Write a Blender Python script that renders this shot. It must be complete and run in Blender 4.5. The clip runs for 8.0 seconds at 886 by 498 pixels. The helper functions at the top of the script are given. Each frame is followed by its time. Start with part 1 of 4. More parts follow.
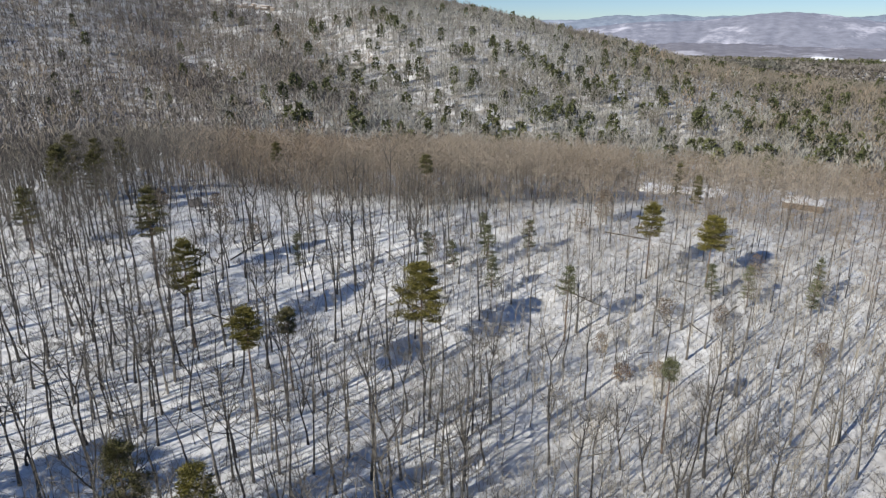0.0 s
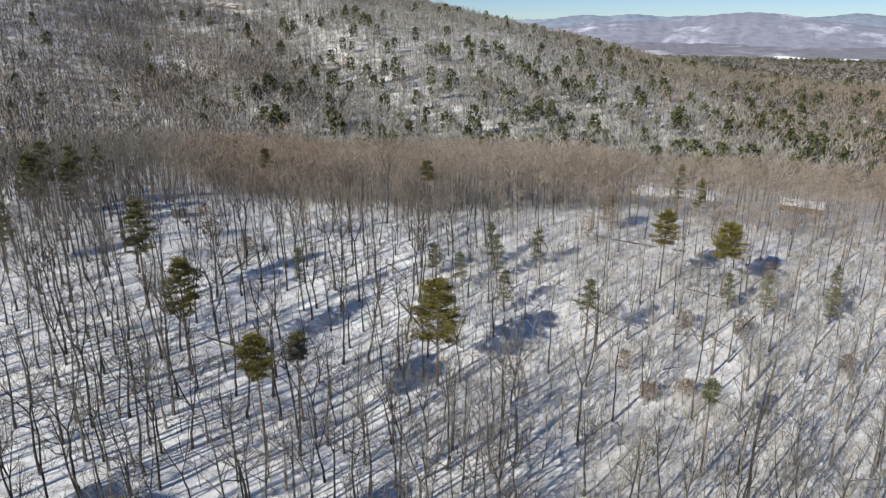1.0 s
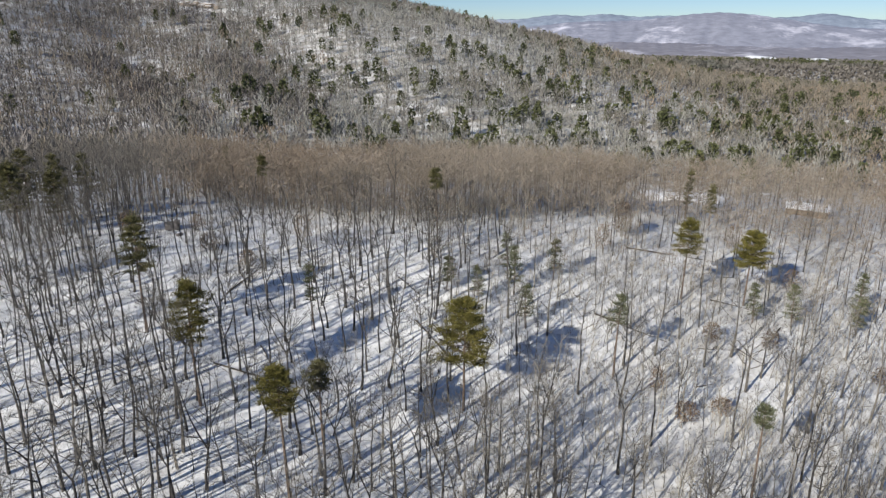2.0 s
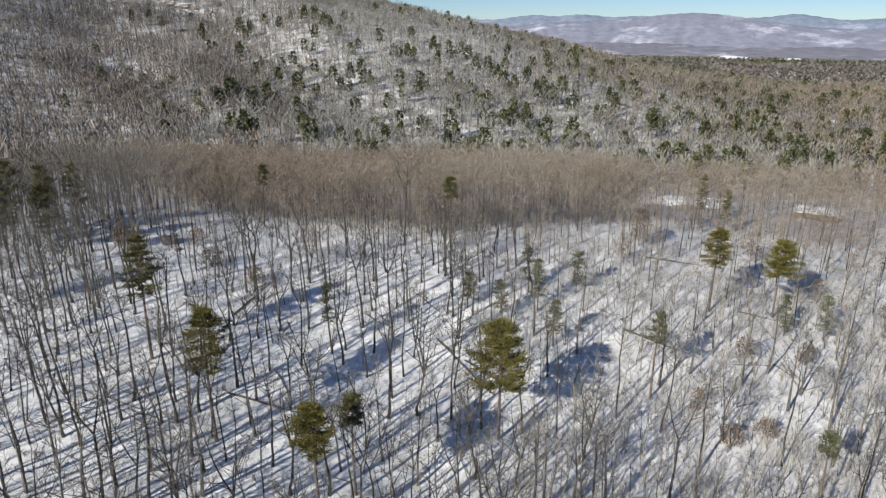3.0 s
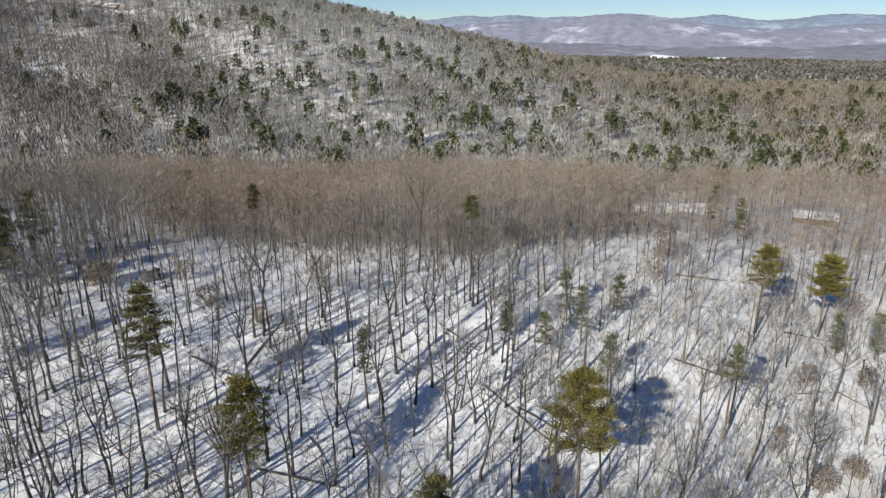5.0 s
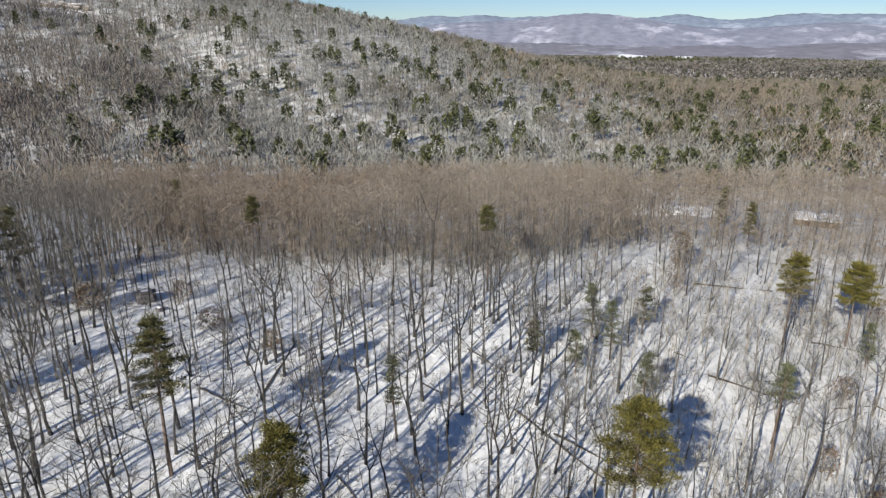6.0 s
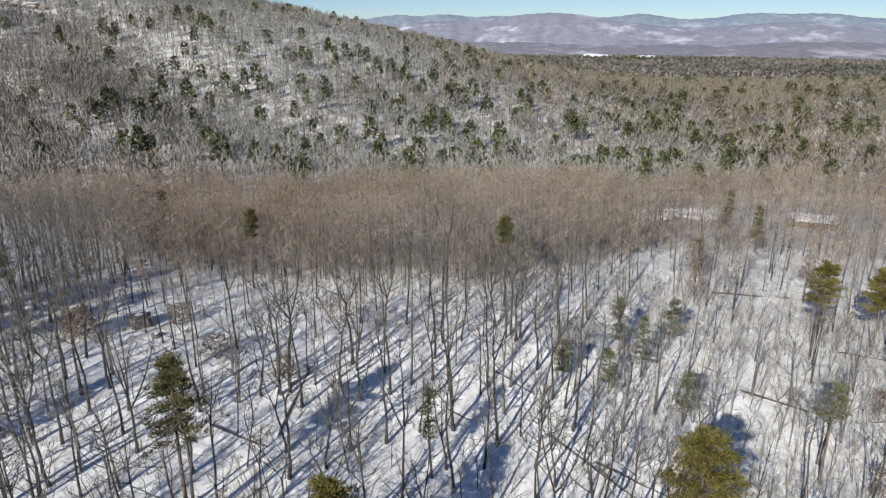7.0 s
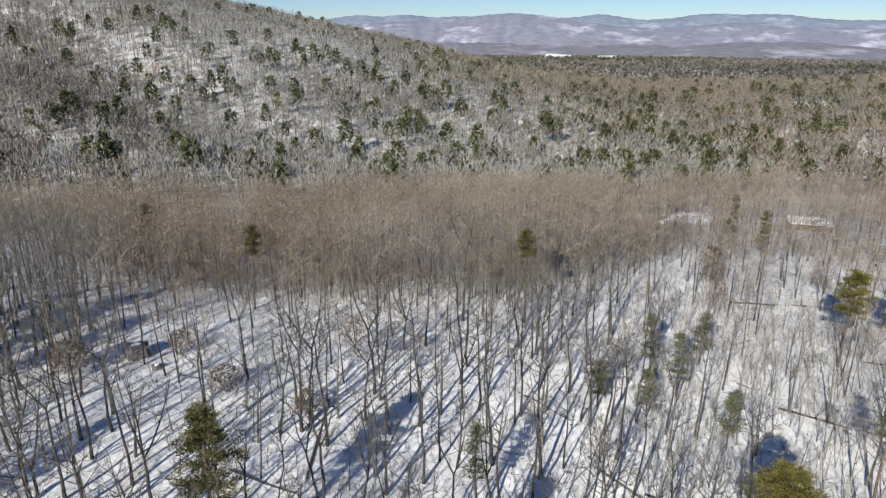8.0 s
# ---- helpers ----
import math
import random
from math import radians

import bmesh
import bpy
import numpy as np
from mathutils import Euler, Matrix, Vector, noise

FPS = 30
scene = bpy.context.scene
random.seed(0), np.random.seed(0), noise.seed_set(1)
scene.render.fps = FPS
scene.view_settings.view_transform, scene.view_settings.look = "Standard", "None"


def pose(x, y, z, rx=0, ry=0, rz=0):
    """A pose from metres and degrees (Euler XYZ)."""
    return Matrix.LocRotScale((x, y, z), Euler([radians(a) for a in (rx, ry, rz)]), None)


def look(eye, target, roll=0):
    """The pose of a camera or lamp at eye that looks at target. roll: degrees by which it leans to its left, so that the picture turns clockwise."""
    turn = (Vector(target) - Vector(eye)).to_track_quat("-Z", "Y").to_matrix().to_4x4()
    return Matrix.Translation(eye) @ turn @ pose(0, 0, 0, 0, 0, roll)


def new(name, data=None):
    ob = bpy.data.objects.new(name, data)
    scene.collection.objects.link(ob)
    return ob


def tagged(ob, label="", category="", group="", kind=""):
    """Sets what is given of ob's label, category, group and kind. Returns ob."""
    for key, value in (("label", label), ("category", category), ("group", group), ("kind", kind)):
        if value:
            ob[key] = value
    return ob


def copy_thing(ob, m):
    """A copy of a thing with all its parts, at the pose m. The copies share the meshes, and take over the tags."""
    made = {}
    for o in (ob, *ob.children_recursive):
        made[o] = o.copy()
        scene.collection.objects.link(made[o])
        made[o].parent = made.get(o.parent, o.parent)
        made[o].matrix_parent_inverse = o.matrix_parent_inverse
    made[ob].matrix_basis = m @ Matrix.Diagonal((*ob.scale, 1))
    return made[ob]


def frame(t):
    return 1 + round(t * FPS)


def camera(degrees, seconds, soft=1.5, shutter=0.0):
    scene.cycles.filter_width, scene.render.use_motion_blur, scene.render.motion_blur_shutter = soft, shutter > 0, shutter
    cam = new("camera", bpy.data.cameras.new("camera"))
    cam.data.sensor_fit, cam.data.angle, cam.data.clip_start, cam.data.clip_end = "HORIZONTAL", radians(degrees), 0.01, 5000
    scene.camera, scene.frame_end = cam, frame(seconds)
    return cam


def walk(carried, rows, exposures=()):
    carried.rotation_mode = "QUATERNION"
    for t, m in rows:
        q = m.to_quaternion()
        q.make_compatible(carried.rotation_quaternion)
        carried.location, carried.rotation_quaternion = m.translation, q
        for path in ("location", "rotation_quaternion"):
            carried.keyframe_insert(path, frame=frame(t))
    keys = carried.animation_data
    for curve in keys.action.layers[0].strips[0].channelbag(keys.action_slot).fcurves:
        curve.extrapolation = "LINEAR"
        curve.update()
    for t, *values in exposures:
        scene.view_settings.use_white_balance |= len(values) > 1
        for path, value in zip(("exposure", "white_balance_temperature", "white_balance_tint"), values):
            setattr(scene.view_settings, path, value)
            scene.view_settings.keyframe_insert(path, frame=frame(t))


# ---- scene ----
cam = camera(66.6, 8.0, 1.33)
PATH = [
    (0, (1.033, 0.942, 51.158), (-19.835, 93.235, 18.806), -0.10),
    (0.5, (-2.938, 3.636, 51.162), (-21.883, 96.329, 18.773), -0.05),
    (1, (-6.945, 6.326, 51.163), (-23.397, 99.484, 18.747), 0.01),
    (1.5, (-10.845, 8.965, 51.229), (-25.332, 102.437, 18.776), 0.06),
    (3, (-22.308, 17.306, 51.416), (-31.894, 111.421, 19.005), 0.09),
    (3.5, (-26.104, 20.133, 51.478), (-33.824, 114.430, 19.098), 0.04),
    (4, (-29.874, 23.025, 51.522), (-35.484, 117.477, 19.159), -0.01),
    (4.5, (-33.605, 26.042, 51.572), (-36.501, 120.626, 19.236), 0.06),
    (6, (-44.265, 35.646, 51.725), (-40.349, 130.195, 19.397), -0.06),
    (6.5, (-47.712, 38.926, 51.767), (-41.400, 133.341, 19.424), 0.01),
    (7, (-51.196, 42.391, 51.856), (-42.343, 136.577, 19.445), -0.03),
    (7.5, (-54.648, 45.861, 52.003), (-42.410, 139.662, 19.576), 0.06),
    (8, (-58.093, 49.424, 52.083), (-43.918, 142.973, 19.715), 0.02),
]
walk(cam, [(t, look(eye, target, roll)) for t, eye, target, roll in PATH])

# ---------------------------------------------------------------- light
SUN_EL, SUN_AZ = radians(27), radians(215)      # azimuth clockwise from +y
world = bpy.data.worlds.new("winter_sky")
scene.world = world
world.use_nodes = True
wt = world.node_tree
sky = wt.nodes.new("ShaderNodeTexSky")
sky.sky_type = "NISHITA"
sky.sun_disc = False
sky.sun_elevation, sky.sun_rotation = SUN_EL, SUN_AZ
sky.altitude, sky.air_density, sky.dust_density, sky.ozone_density = 1800, 0.55, 0.0, 3.5
clear_air = wt.nodes.new("ShaderNodeMix")
clear_air.data_type, clear_air.blend_type = "RGBA", "MULTIPLY"
clear_air.inputs["Factor"].default_value = 1.0
clear_air.inputs[7].default_value = (0.85, 0.9, 0.95, 1)
wt.links.new(sky.outputs[0], clear_air.inputs[6])
ray = wt.nodes.new("ShaderNodeTexCoord")            # the sky pales less towards the horizon in cold dry air
height = wt.nodes.new("ShaderNodeSeparateXYZ")
wt.links.new(ray.outputs["Generated"], height.inputs[0])
low_sky = wt.nodes.new("ShaderNodeMapRange")
low_sky.inputs["From Max"].default_value = 0.35
wt.links.new(height.outputs["Z"], low_sky.inputs["Value"])
dry_air = wt.nodes.new("ShaderNodeMix")
dry_air.data_type = "RGBA"
dry_air.inputs[6].default_value, dry_air.inputs[7].default_value = (0.5, 0.45, 0.385, 1), (1, 1, 1, 1)
wt.links.new(low_sky.outputs[0], dry_air.inputs["Factor"])
cold_sky = wt.nodes.new("ShaderNodeMix")
cold_sky.data_type, cold_sky.blend_type = "RGBA", "MULTIPLY"
cold_sky.inputs["Factor"].default_value = 1.0
wt.links.new(clear_air.outputs[2], cold_sky.inputs[6])
wt.links.new(dry_air.outputs[2], cold_sky.inputs[7])
wt.links.new(cold_sky.outputs[2], wt.nodes["Background"].inputs["Color"])
wt.nodes["Background"].inputs["Strength"].default_value = 0.135
sun = new("sun", bpy.data.lights.new("sun", "SUN"))
sun.data.energy, sun.data.angle, sun.data.color = 5.0, radians(0.55), (1.0, 0.95, 0.855)
to_sun = Vector((math.sin(SUN_AZ) * math.cos(SUN_EL), math.cos(SUN_AZ) * math.cos(SUN_EL), math.sin(SUN_EL)))
sun.matrix_world = look(to_sun * 200, (0, 0, 0))
scene.view_settings.exposure = 0.47


# ---------------------------------------------------------------- materials
def shade(name, low, high, scale=1.0, rough=0.9, island=0.0, objects=0.0, bump=0.0, stretch=(1, 1, 1), third=None, third_scale=0.1, third_cut=(0.5, 0.65)):
    """Two tones in fine noise, an optional third in broad patches, and variation from piece to piece."""
    m = bpy.data.materials.new(name)
    m.use_nodes = True
    t = m.node_tree
    bsdf = t.nodes["Principled BSDF"]
    bsdf.inputs["Roughness"].default_value = rough
    bsdf.inputs["Specular IOR Level"].default_value = 0.2
    where = t.nodes.new("ShaderNodeNewGeometry")
    grid = t.nodes.new("ShaderNodeMapping")
    grid.inputs["Scale"].default_value = stretch
    t.links.new(where.outputs["Position"], grid.inputs["Vector"])
    fine = t.nodes.new("ShaderNodeTexNoise")
    fine.inputs["Scale"].default_value, fine.inputs["Detail"].default_value, fine.inputs["Roughness"].default_value = scale, 5, 0.65
    t.links.new(grid.outputs[0], fine.inputs["Vector"])
    ramp = t.nodes.new("ShaderNodeValToRGB")
    ramp.color_ramp.elements[0].position, ramp.color_ramp.elements[1].position = 0.33, 0.67
    ramp.color_ramp.elements[0].color, ramp.color_ramp.elements[1].color = (*low, 1), (*high, 1)
    t.links.new(fine.outputs["Fac"], ramp.inputs[0])
    colour = ramp.outputs[0]
    if third:
        broad = t.nodes.new("ShaderNodeTexNoise")
        broad.inputs["Scale"].default_value, broad.inputs["Detail"].default_value, broad.inputs["Roughness"].default_value = third_scale, 6, 0.7
        t.links.new(where.outputs["Position"], broad.inputs["Vector"])
        cut = t.nodes.new("ShaderNodeMapRange")
        cut.inputs["From Min"].default_value, cut.inputs["From Max"].default_value = third_cut
        t.links.new(broad.outputs["Fac"], cut.inputs["Value"])
        mix = t.nodes.new("ShaderNodeMix")
        mix.data_type = "RGBA"
        t.links.new(cut.outputs[0], mix.inputs["Factor"])
        t.links.new(colour, mix.inputs[6])
        mix.inputs[7].default_value = (*third, 1)
        colour = mix.outputs[2]
    for amount, source in ((island, where.outputs["Random Per Island"]), (objects, None)):
        if not amount:
            continue
        if source is None:
            source = t.nodes.new("ShaderNodeObjectInfo").outputs["Random"]
        span = t.nodes.new("ShaderNodeMapRange")
        span.inputs["To Min"].default_value, span.inputs["To Max"].default_value = 1 - amount, 1 + amount
        t.links.new(source, span.inputs["Value"])
        vary = t.nodes.new("ShaderNodeHueSaturation")
        t.links.new(span.outputs[0], vary.inputs["Value"])
        t.links.new(colour, vary.inputs["Color"])
        colour = vary.outputs[0]
    t.links.new(colour, bsdf.inputs["Base Color"])
    if bump:
        rise = t.nodes.new("ShaderNodeBump")
        rise.inputs["Strength"].default_value, rise.inputs["Distance"].default_value = bump, 0.1
        t.links.new(fine.outputs["Fac"], rise.inputs["Height"])
        t.links.new(rise.outputs[0], bsdf.inputs["Normal"])
    return m


SNOW = shade("snow_with_leaf_litter", (0.64, 0.645, 0.64), (0.9, 0.9, 0.895), 1.1, 0.75, bump=0.6, third=(0.42, 0.4, 0.36), third_scale=0.42, third_cut=(0.51, 0.78))


def thin_snow(m):
    """Beyond the valley the snow lies thin and leaf litter shows through it in specks."""
    t = m.node_tree
    bsdf = t.nodes["Principled BSDF"]
    old = bsdf.inputs["Base Color"].links[0].from_socket
    where = t.nodes.new("ShaderNodeNewGeometry")
    split = t.nodes.new("ShaderNodeSeparateXYZ")
    t.links.new(where.outputs["Position"], split.inputs[0])
    reach = t.nodes.new("ShaderNodeMapRange")
    reach.inputs["From Min"].default_value, reach.inputs["From Max"].default_value = 200, 300
    t.links.new(split.outputs["Y"], reach.inputs["Value"])
    speck = t.nodes.new("ShaderNodeTexNoise")
    speck.inputs["Scale"].default_value, speck.inputs["Detail"].default_value, speck.inputs["Roughness"].default_value = 0.09, 9, 0.75
    t.links.new(where.outputs["Position"], speck.inputs["Vector"])
    cut = t.nodes.new("ShaderNodeMapRange")
    cut.inputs["From Min"].default_value, cut.inputs["From Max"].default_value = 0.37, 0.59
    t.links.new(speck.outputs["Fac"], cut.inputs["Value"])
    both = t.nodes.new("ShaderNodeMath")
    both.operation = "MULTIPLY"
    side = t.nodes.new("ShaderNodeMapRange")        # leaf litter lies in the young growth too
    side.inputs["From Min"].default_value, side.inputs["From Max"].default_value, side.inputs["To Max"].default_value = -25, 15, 0.5
    t.links.new(split.outputs["X"], side.inputs["Value"])
    most = t.nodes.new("ShaderNodeMath")
    most.operation = "MAXIMUM"
    t.links.new(side.outputs[0], most.inputs[0])
    t.links.new(reach.outputs[0], most.inputs[1])
    t.links.new(most.outputs[0], both.inputs[0])
    t.links.new(cut.outputs[0], both.inputs[1])
    mix = t.nodes.new("ShaderNodeMix")
    mix.data_type = "RGBA"
    t.links.new(both.outputs[0], mix.inputs["Factor"])
    t.links.new(old, mix.inputs[6])
    mix.inputs[7].default_value = (0.29, 0.263, 0.222, 1)
    t.links.new(mix.outputs[2], bsdf.inputs["Base Color"])


thin_snow(SNOW)
OPEN_SNOW = shade("open_snow", (0.78, 0.78, 0.79), (0.9, 0.9, 0.905), 0.4, 0.75, bump=0.2)
BARK = shade("grey_oak_bark", (0.026, 0.024, 0.023), (0.085, 0.078, 0.071), 5.0, 0.95, objects=0.35, bump=0.5, stretch=(1, 1, 0.25))
PALE_BARK = shade("pale_young_bark", (0.075, 0.069, 0.058), (0.26, 0.244, 0.21), 5.0, 0.9, objects=0.3, bump=0.3, stretch=(1, 1, 0.3))
TWIG = shade("grey_brown_twigs", (0.05, 0.046, 0.041), (0.15, 0.137, 0.118), 1.5, 0.95, island=0.3, objects=0.3)
PALE_TWIG = shade("tan_twigs", (0.16, 0.146, 0.118), (0.37, 0.338, 0.28), 1.5, 0.95, island=0.3, objects=0.25)
BAND = shade("brown_winter_wood", (0.165, 0.137, 0.106), (0.3, 0.258, 0.206), 0.06, 0.95, island=0.16, third=(0.17, 0.132, 0.097), third_scale=0.014, third_cut=(0.48, 0.6))
FAR_WOOD = shade("distant_bare_wood", (0.118, 0.105, 0.086), (0.215, 0.193, 0.158), 0.03, 0.95, island=0.07, third=(0.23, 0.18, 0.13), third_scale=0.012, third_cut=(0.49, 0.62))
FROST_WOOD = shade("frosted_bare_wood", (0.17, 0.168, 0.15), (0.33, 0.325, 0.295), 0.05, 0.95, island=0.08, third=(0.16, 0.145, 0.12), third_scale=0.014, third_cut=(0.47, 0.62))
DARK_WOOD = shade("dark_bare_wood", (0.11, 0.098, 0.09), (0.195, 0.176, 0.16), 0.04, 0.95, island=0.07)
VALLEY_WOOD = shade("far_valley_wood", (0.125, 0.113, 0.098), (0.2, 0.182, 0.16), 0.012, 0.95, island=0.1, third=(0.095, 0.096, 0.08), third_scale=0.004, third_cut=(0.5, 0.6))
PINE_BARK = shade("pine_bark", (0.075, 0.054, 0.04), (0.18, 0.135, 0.105), 4.0, 0.95, objects=0.2, bump=0.5, stretch=(1, 1, 0.4))
PALE_NEEDLE = shade("pale_frosted_needles", (0.042, 0.05, 0.024), (0.16, 0.166, 0.095), 2.0, 0.8, island=0.35, objects=0.2)
NEEDLE = shade("olive_pine_needles", (0.05, 0.048, 0.014), (0.185, 0.16, 0.04), 1.2, 0.65, island=0.3, objects=0.12)
DARK_NEEDLE = shade("dark_pine_needles", (0.04, 0.041, 0.017), (0.14, 0.128, 0.05), 1.2, 0.65, island=0.3, objects=0.15)
FAR_NEEDLE = shade("distant_pine_needles", (0.036, 0.043, 0.02), (0.1, 0.106, 0.046), 0.05, 0.8, island=0.35)
DRY_LEAF = shade("clinging_brown_leaves", (0.1, 0.068, 0.043), (0.21, 0.15, 0.1), 1.5, 0.85, island=0.35, objects=0.25)
ROCK = shade("weathered_sandstone", (0.09, 0.083, 0.08), (0.21, 0.195, 0.19), 1.6, 0.9, objects=0.25, bump=0.8)
LOG = shade("fallen_log_bark", (0.045, 0.038, 0.031), (0.13, 0.11, 0.09), 3.0, 0.95, objects=0.3, bump=0.5)


# Air haze over distant hills, put into the material as a faint emission.
def haze_material(name, low, high, snow, haze_glow, amount):
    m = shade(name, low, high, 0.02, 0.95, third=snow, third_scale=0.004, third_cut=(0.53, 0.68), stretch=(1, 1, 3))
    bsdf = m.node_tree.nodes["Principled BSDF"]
    bsdf.inputs["Emission Color"].default_value = (*haze_glow, 1)
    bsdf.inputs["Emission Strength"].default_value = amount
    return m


# ---------------------------------------------------------------- terrain
# heights of broad swells, on a fine lattice for the spur and a wide one for valley and mountain
SPUR = [
    0.4, 0.7, 6.2, 4.6, 3.8, 2, 2.7, 1.7, -2.5, -0.1, -2.1, 1.1, 4.2, 3.6,
    3.2, -3.5, 0.4, 4.9, 2.2, 1.8, -1.2, -1.5, 2, 2.1, -0.3, -0.1, -2, -0.2,
    4.3, 3.4,
]
LAND = [
    -1.3, -0.9, 44.7, 61.8, 35.2, 51.7, 16.6, 5.6, 0.5, 0.7, -6.3, 10.8, 39.3, 17,
    16.8, -2.7, 6.5, 11.5, 14.3, 30.2, 13.9, 10.1, 0.6, -4.6, 7.8, 25.9, 15.7, -3.9,
    5.3, 5.2, -3.6, 3.6, 0.4, 5.3, -6.6, 5.7, -2.3, -4.1, 9.4, -14.7, 6.3, -5.2,
    1.5, -0.9, -0.5, 7.8, 0.6, 1.8, -36.8, 0.4, 0.5, -4.7, -7.7, -0.9, 3.4, -26.6,
]


def smooth(a, b, v):
    s = np.clip((v - a) / (b - a), 0, 1)
    return s * s * (3 - 2 * s)


def ground_z(x, y):
    x, y = np.asarray(x, float), np.asarray(y, float)
    z = np.full(np.broadcast(x, y).shape, -18.0)
    for heights, xs, ys, size in ((SPUR, range(-125, 76, 40), range(70, 231, 40), 36.0), (LAND, range(-560, 561, 160), range(60, 1021, 160), 130.0)):
        i = 0
        for cx in xs:
            for cy in ys:
                z = z + heights[i] * np.exp(-((x - cx) ** 2 + (y - cy) ** 2) / (2 * size * size))
                i += 1
    r = np.hypot(x, y)
    z = z - 0.045 * np.maximum(0, r - 900) ** 2 / (np.maximum(0, r - 900) + 250)
    rough = 0.22 * np.sin(0.41 * x + 0.13 * y + 1.1) * np.sin(0.33 * y - 0.17 * x) + 0.1 * np.sin(1.13 * x + 0.4) * np.sin(0.97 * y + 0.5 * x)
    big = 2.5 * np.sin(0.031 * x + 0.6) * np.sin(0.027 * y + 0.011 * x) * smooth(300, 420, r)
    return z + rough * (1 - smooth(250, 400, r)) + big


def mesh_from(name, verts, tris, material, smooth_faces=False):
    me = bpy.data.meshes.new(name)
    verts, tris = np.asarray(verts, np.float32), np.asarray(tris, np.int32)
    n = tris.shape[1]
    me.vertices.add(len(verts))
    me.vertices.foreach_set("co", verts.ravel())
    me.loops.add(tris.size)
    me.loops.foreach_set("vertex_index", tris.ravel())
    me.polygons.add(len(tris))
    me.polygons.foreach_set("loop_start", np.arange(0, tris.size, n, dtype=np.int32))
    me.polygons.foreach_set("loop_total", np.full(len(tris), n, np.int32))
    me.polygons.foreach_set("use_smooth", np.full(len(tris), smooth_faces))
    me.materials.append(material)
    me.update(calc_edges=True)
    me.validate()
    return me


def sheet(xs, ys, z):
    gx, gy = np.meshgrid(xs, ys)
    v = np.stack([gx, gy, z(gx, gy)], -1).reshape(-1, 3)
    nx, ny = len(xs), len(ys)
    i = (np.arange(ny - 1)[:, None] * nx + np.arange(nx - 1)[None]).ravel()
    return v, np.stack([i, i + 1, i + nx + 1, i + nx], -1)


u = np.linspace(-1, 1, 261)
gx = -40 + 38 * np.sinh(u * 5.55) / np.sinh(5.55) * 128 * 0.5 + 110 * u
u = np.linspace(-1, 1, 261)
gy = 120 + 38 * np.sinh(u * 5.55) / np.sinh(5.55) * 128 * 0.5 + 130 * u
gx = -40 + (gx + 40) * 4850 / np.max(np.abs(gx + 40))
gy = 120 + (gy - 120) * 4730 / np.max(np.abs(gy - 120))
gv, gf = sheet(gx, gy, ground_z)
tagged(new("ground", mesh_from("ground", gv, gf, SNOW, True)), "snow-covered woodland ground with patches of brown leaf litter", "ground", kind="structure")


def ridge(name, label, near, crest, far, base, level, knolls, material, ripple=0.05):
    """A long far range of hills on an arc about the valley; level and knolls in degrees above the eye."""
    deg = np.linspace(-42, 62, 620)
    az = np.radians(deg)
    up = level + sum(a * np.exp(-((deg - c) / w) ** 2) for c, a, w in knolls) + 0.4 * ripple * np.sin(deg * 1.9 + level * 9) * np.sin(deg * 0.83) + 0.018 * np.sin(deg * 7.3 + 1)
    top = 51.5 + crest * np.tan(np.radians(up))
    rows = []
    for s in np.concatenate([np.linspace(0, 1, 15), [1.12, 1.3, 1.45]]):
        h = s * s * (3 - 2 * s) if s <= 1 else 1 - (s - 1) / 0.45
        r = near + (crest - near) * s if s <= 1 else crest + (far - crest) * (s - 1) / 0.45
        fold = 0.02 * np.sin(deg * 2.1 + s * 5 + level * 7) + 0.03 * np.sin(deg * 2.7 - s * 8 + 2 * np.sin(deg))
        rows.append(np.stack([r * np.sin(az), r * np.cos(az), base + (top - base) * (h + fold * h * (1 - h) * 3)], -1))
    v = np.concatenate(rows)
    n = len(az)
    i = (np.arange(len(rows) - 1)[:, None] * n + np.arange(n - 1)[None]).ravel()
    return tagged(new(name, mesh_from(name, v, np.stack([i, i + 1, i + n + 1, i + n], -1), material, True)), label, "hills", kind="structure")


# haze is coloured in: bluer tones and added emission on each range
HILLS_NEAR = haze_material("hazy_foothills", (0.1, 0.093, 0.098), (0.18, 0.17, 0.18), (0.42, 0.41, 0.44), (0.34, 0.37, 0.52), 0.15)
HILLS_MID = haze_material("hazy_hills", (0.115, 0.115, 0.135), (0.2, 0.203, 0.235), (0.5, 0.49, 0.54), (0.34, 0.39, 0.55), 0.19)
HILLS_FAR = haze_material("hazy_far_hills", (0.11, 0.13, 0.165), (0.19, 0.22, 0.265), (0.34, 0.37, 0.43), (0.34, 0.43, 0.6), 0.15)
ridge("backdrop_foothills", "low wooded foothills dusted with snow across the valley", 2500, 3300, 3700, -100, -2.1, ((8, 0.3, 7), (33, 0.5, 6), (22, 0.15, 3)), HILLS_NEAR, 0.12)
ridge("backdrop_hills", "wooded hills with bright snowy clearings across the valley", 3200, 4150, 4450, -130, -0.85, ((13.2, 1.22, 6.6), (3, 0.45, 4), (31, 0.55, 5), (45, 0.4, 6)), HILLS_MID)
ridge("backdrop_range", "long haze-blue range of hills along the horizon", 3900, 4720, 4850, -150, -0.14, ((1, 0.34, 2), (4.8, 0.4, 1.9), (9.5, 0.3, 2.6), (15, 0.25, 3), (20.3, 0.42, 2), (28.2, 0.46, 2.6), (32.8, 0.42, 2.6), (46, 0.3, 5)), HILLS_FAR)


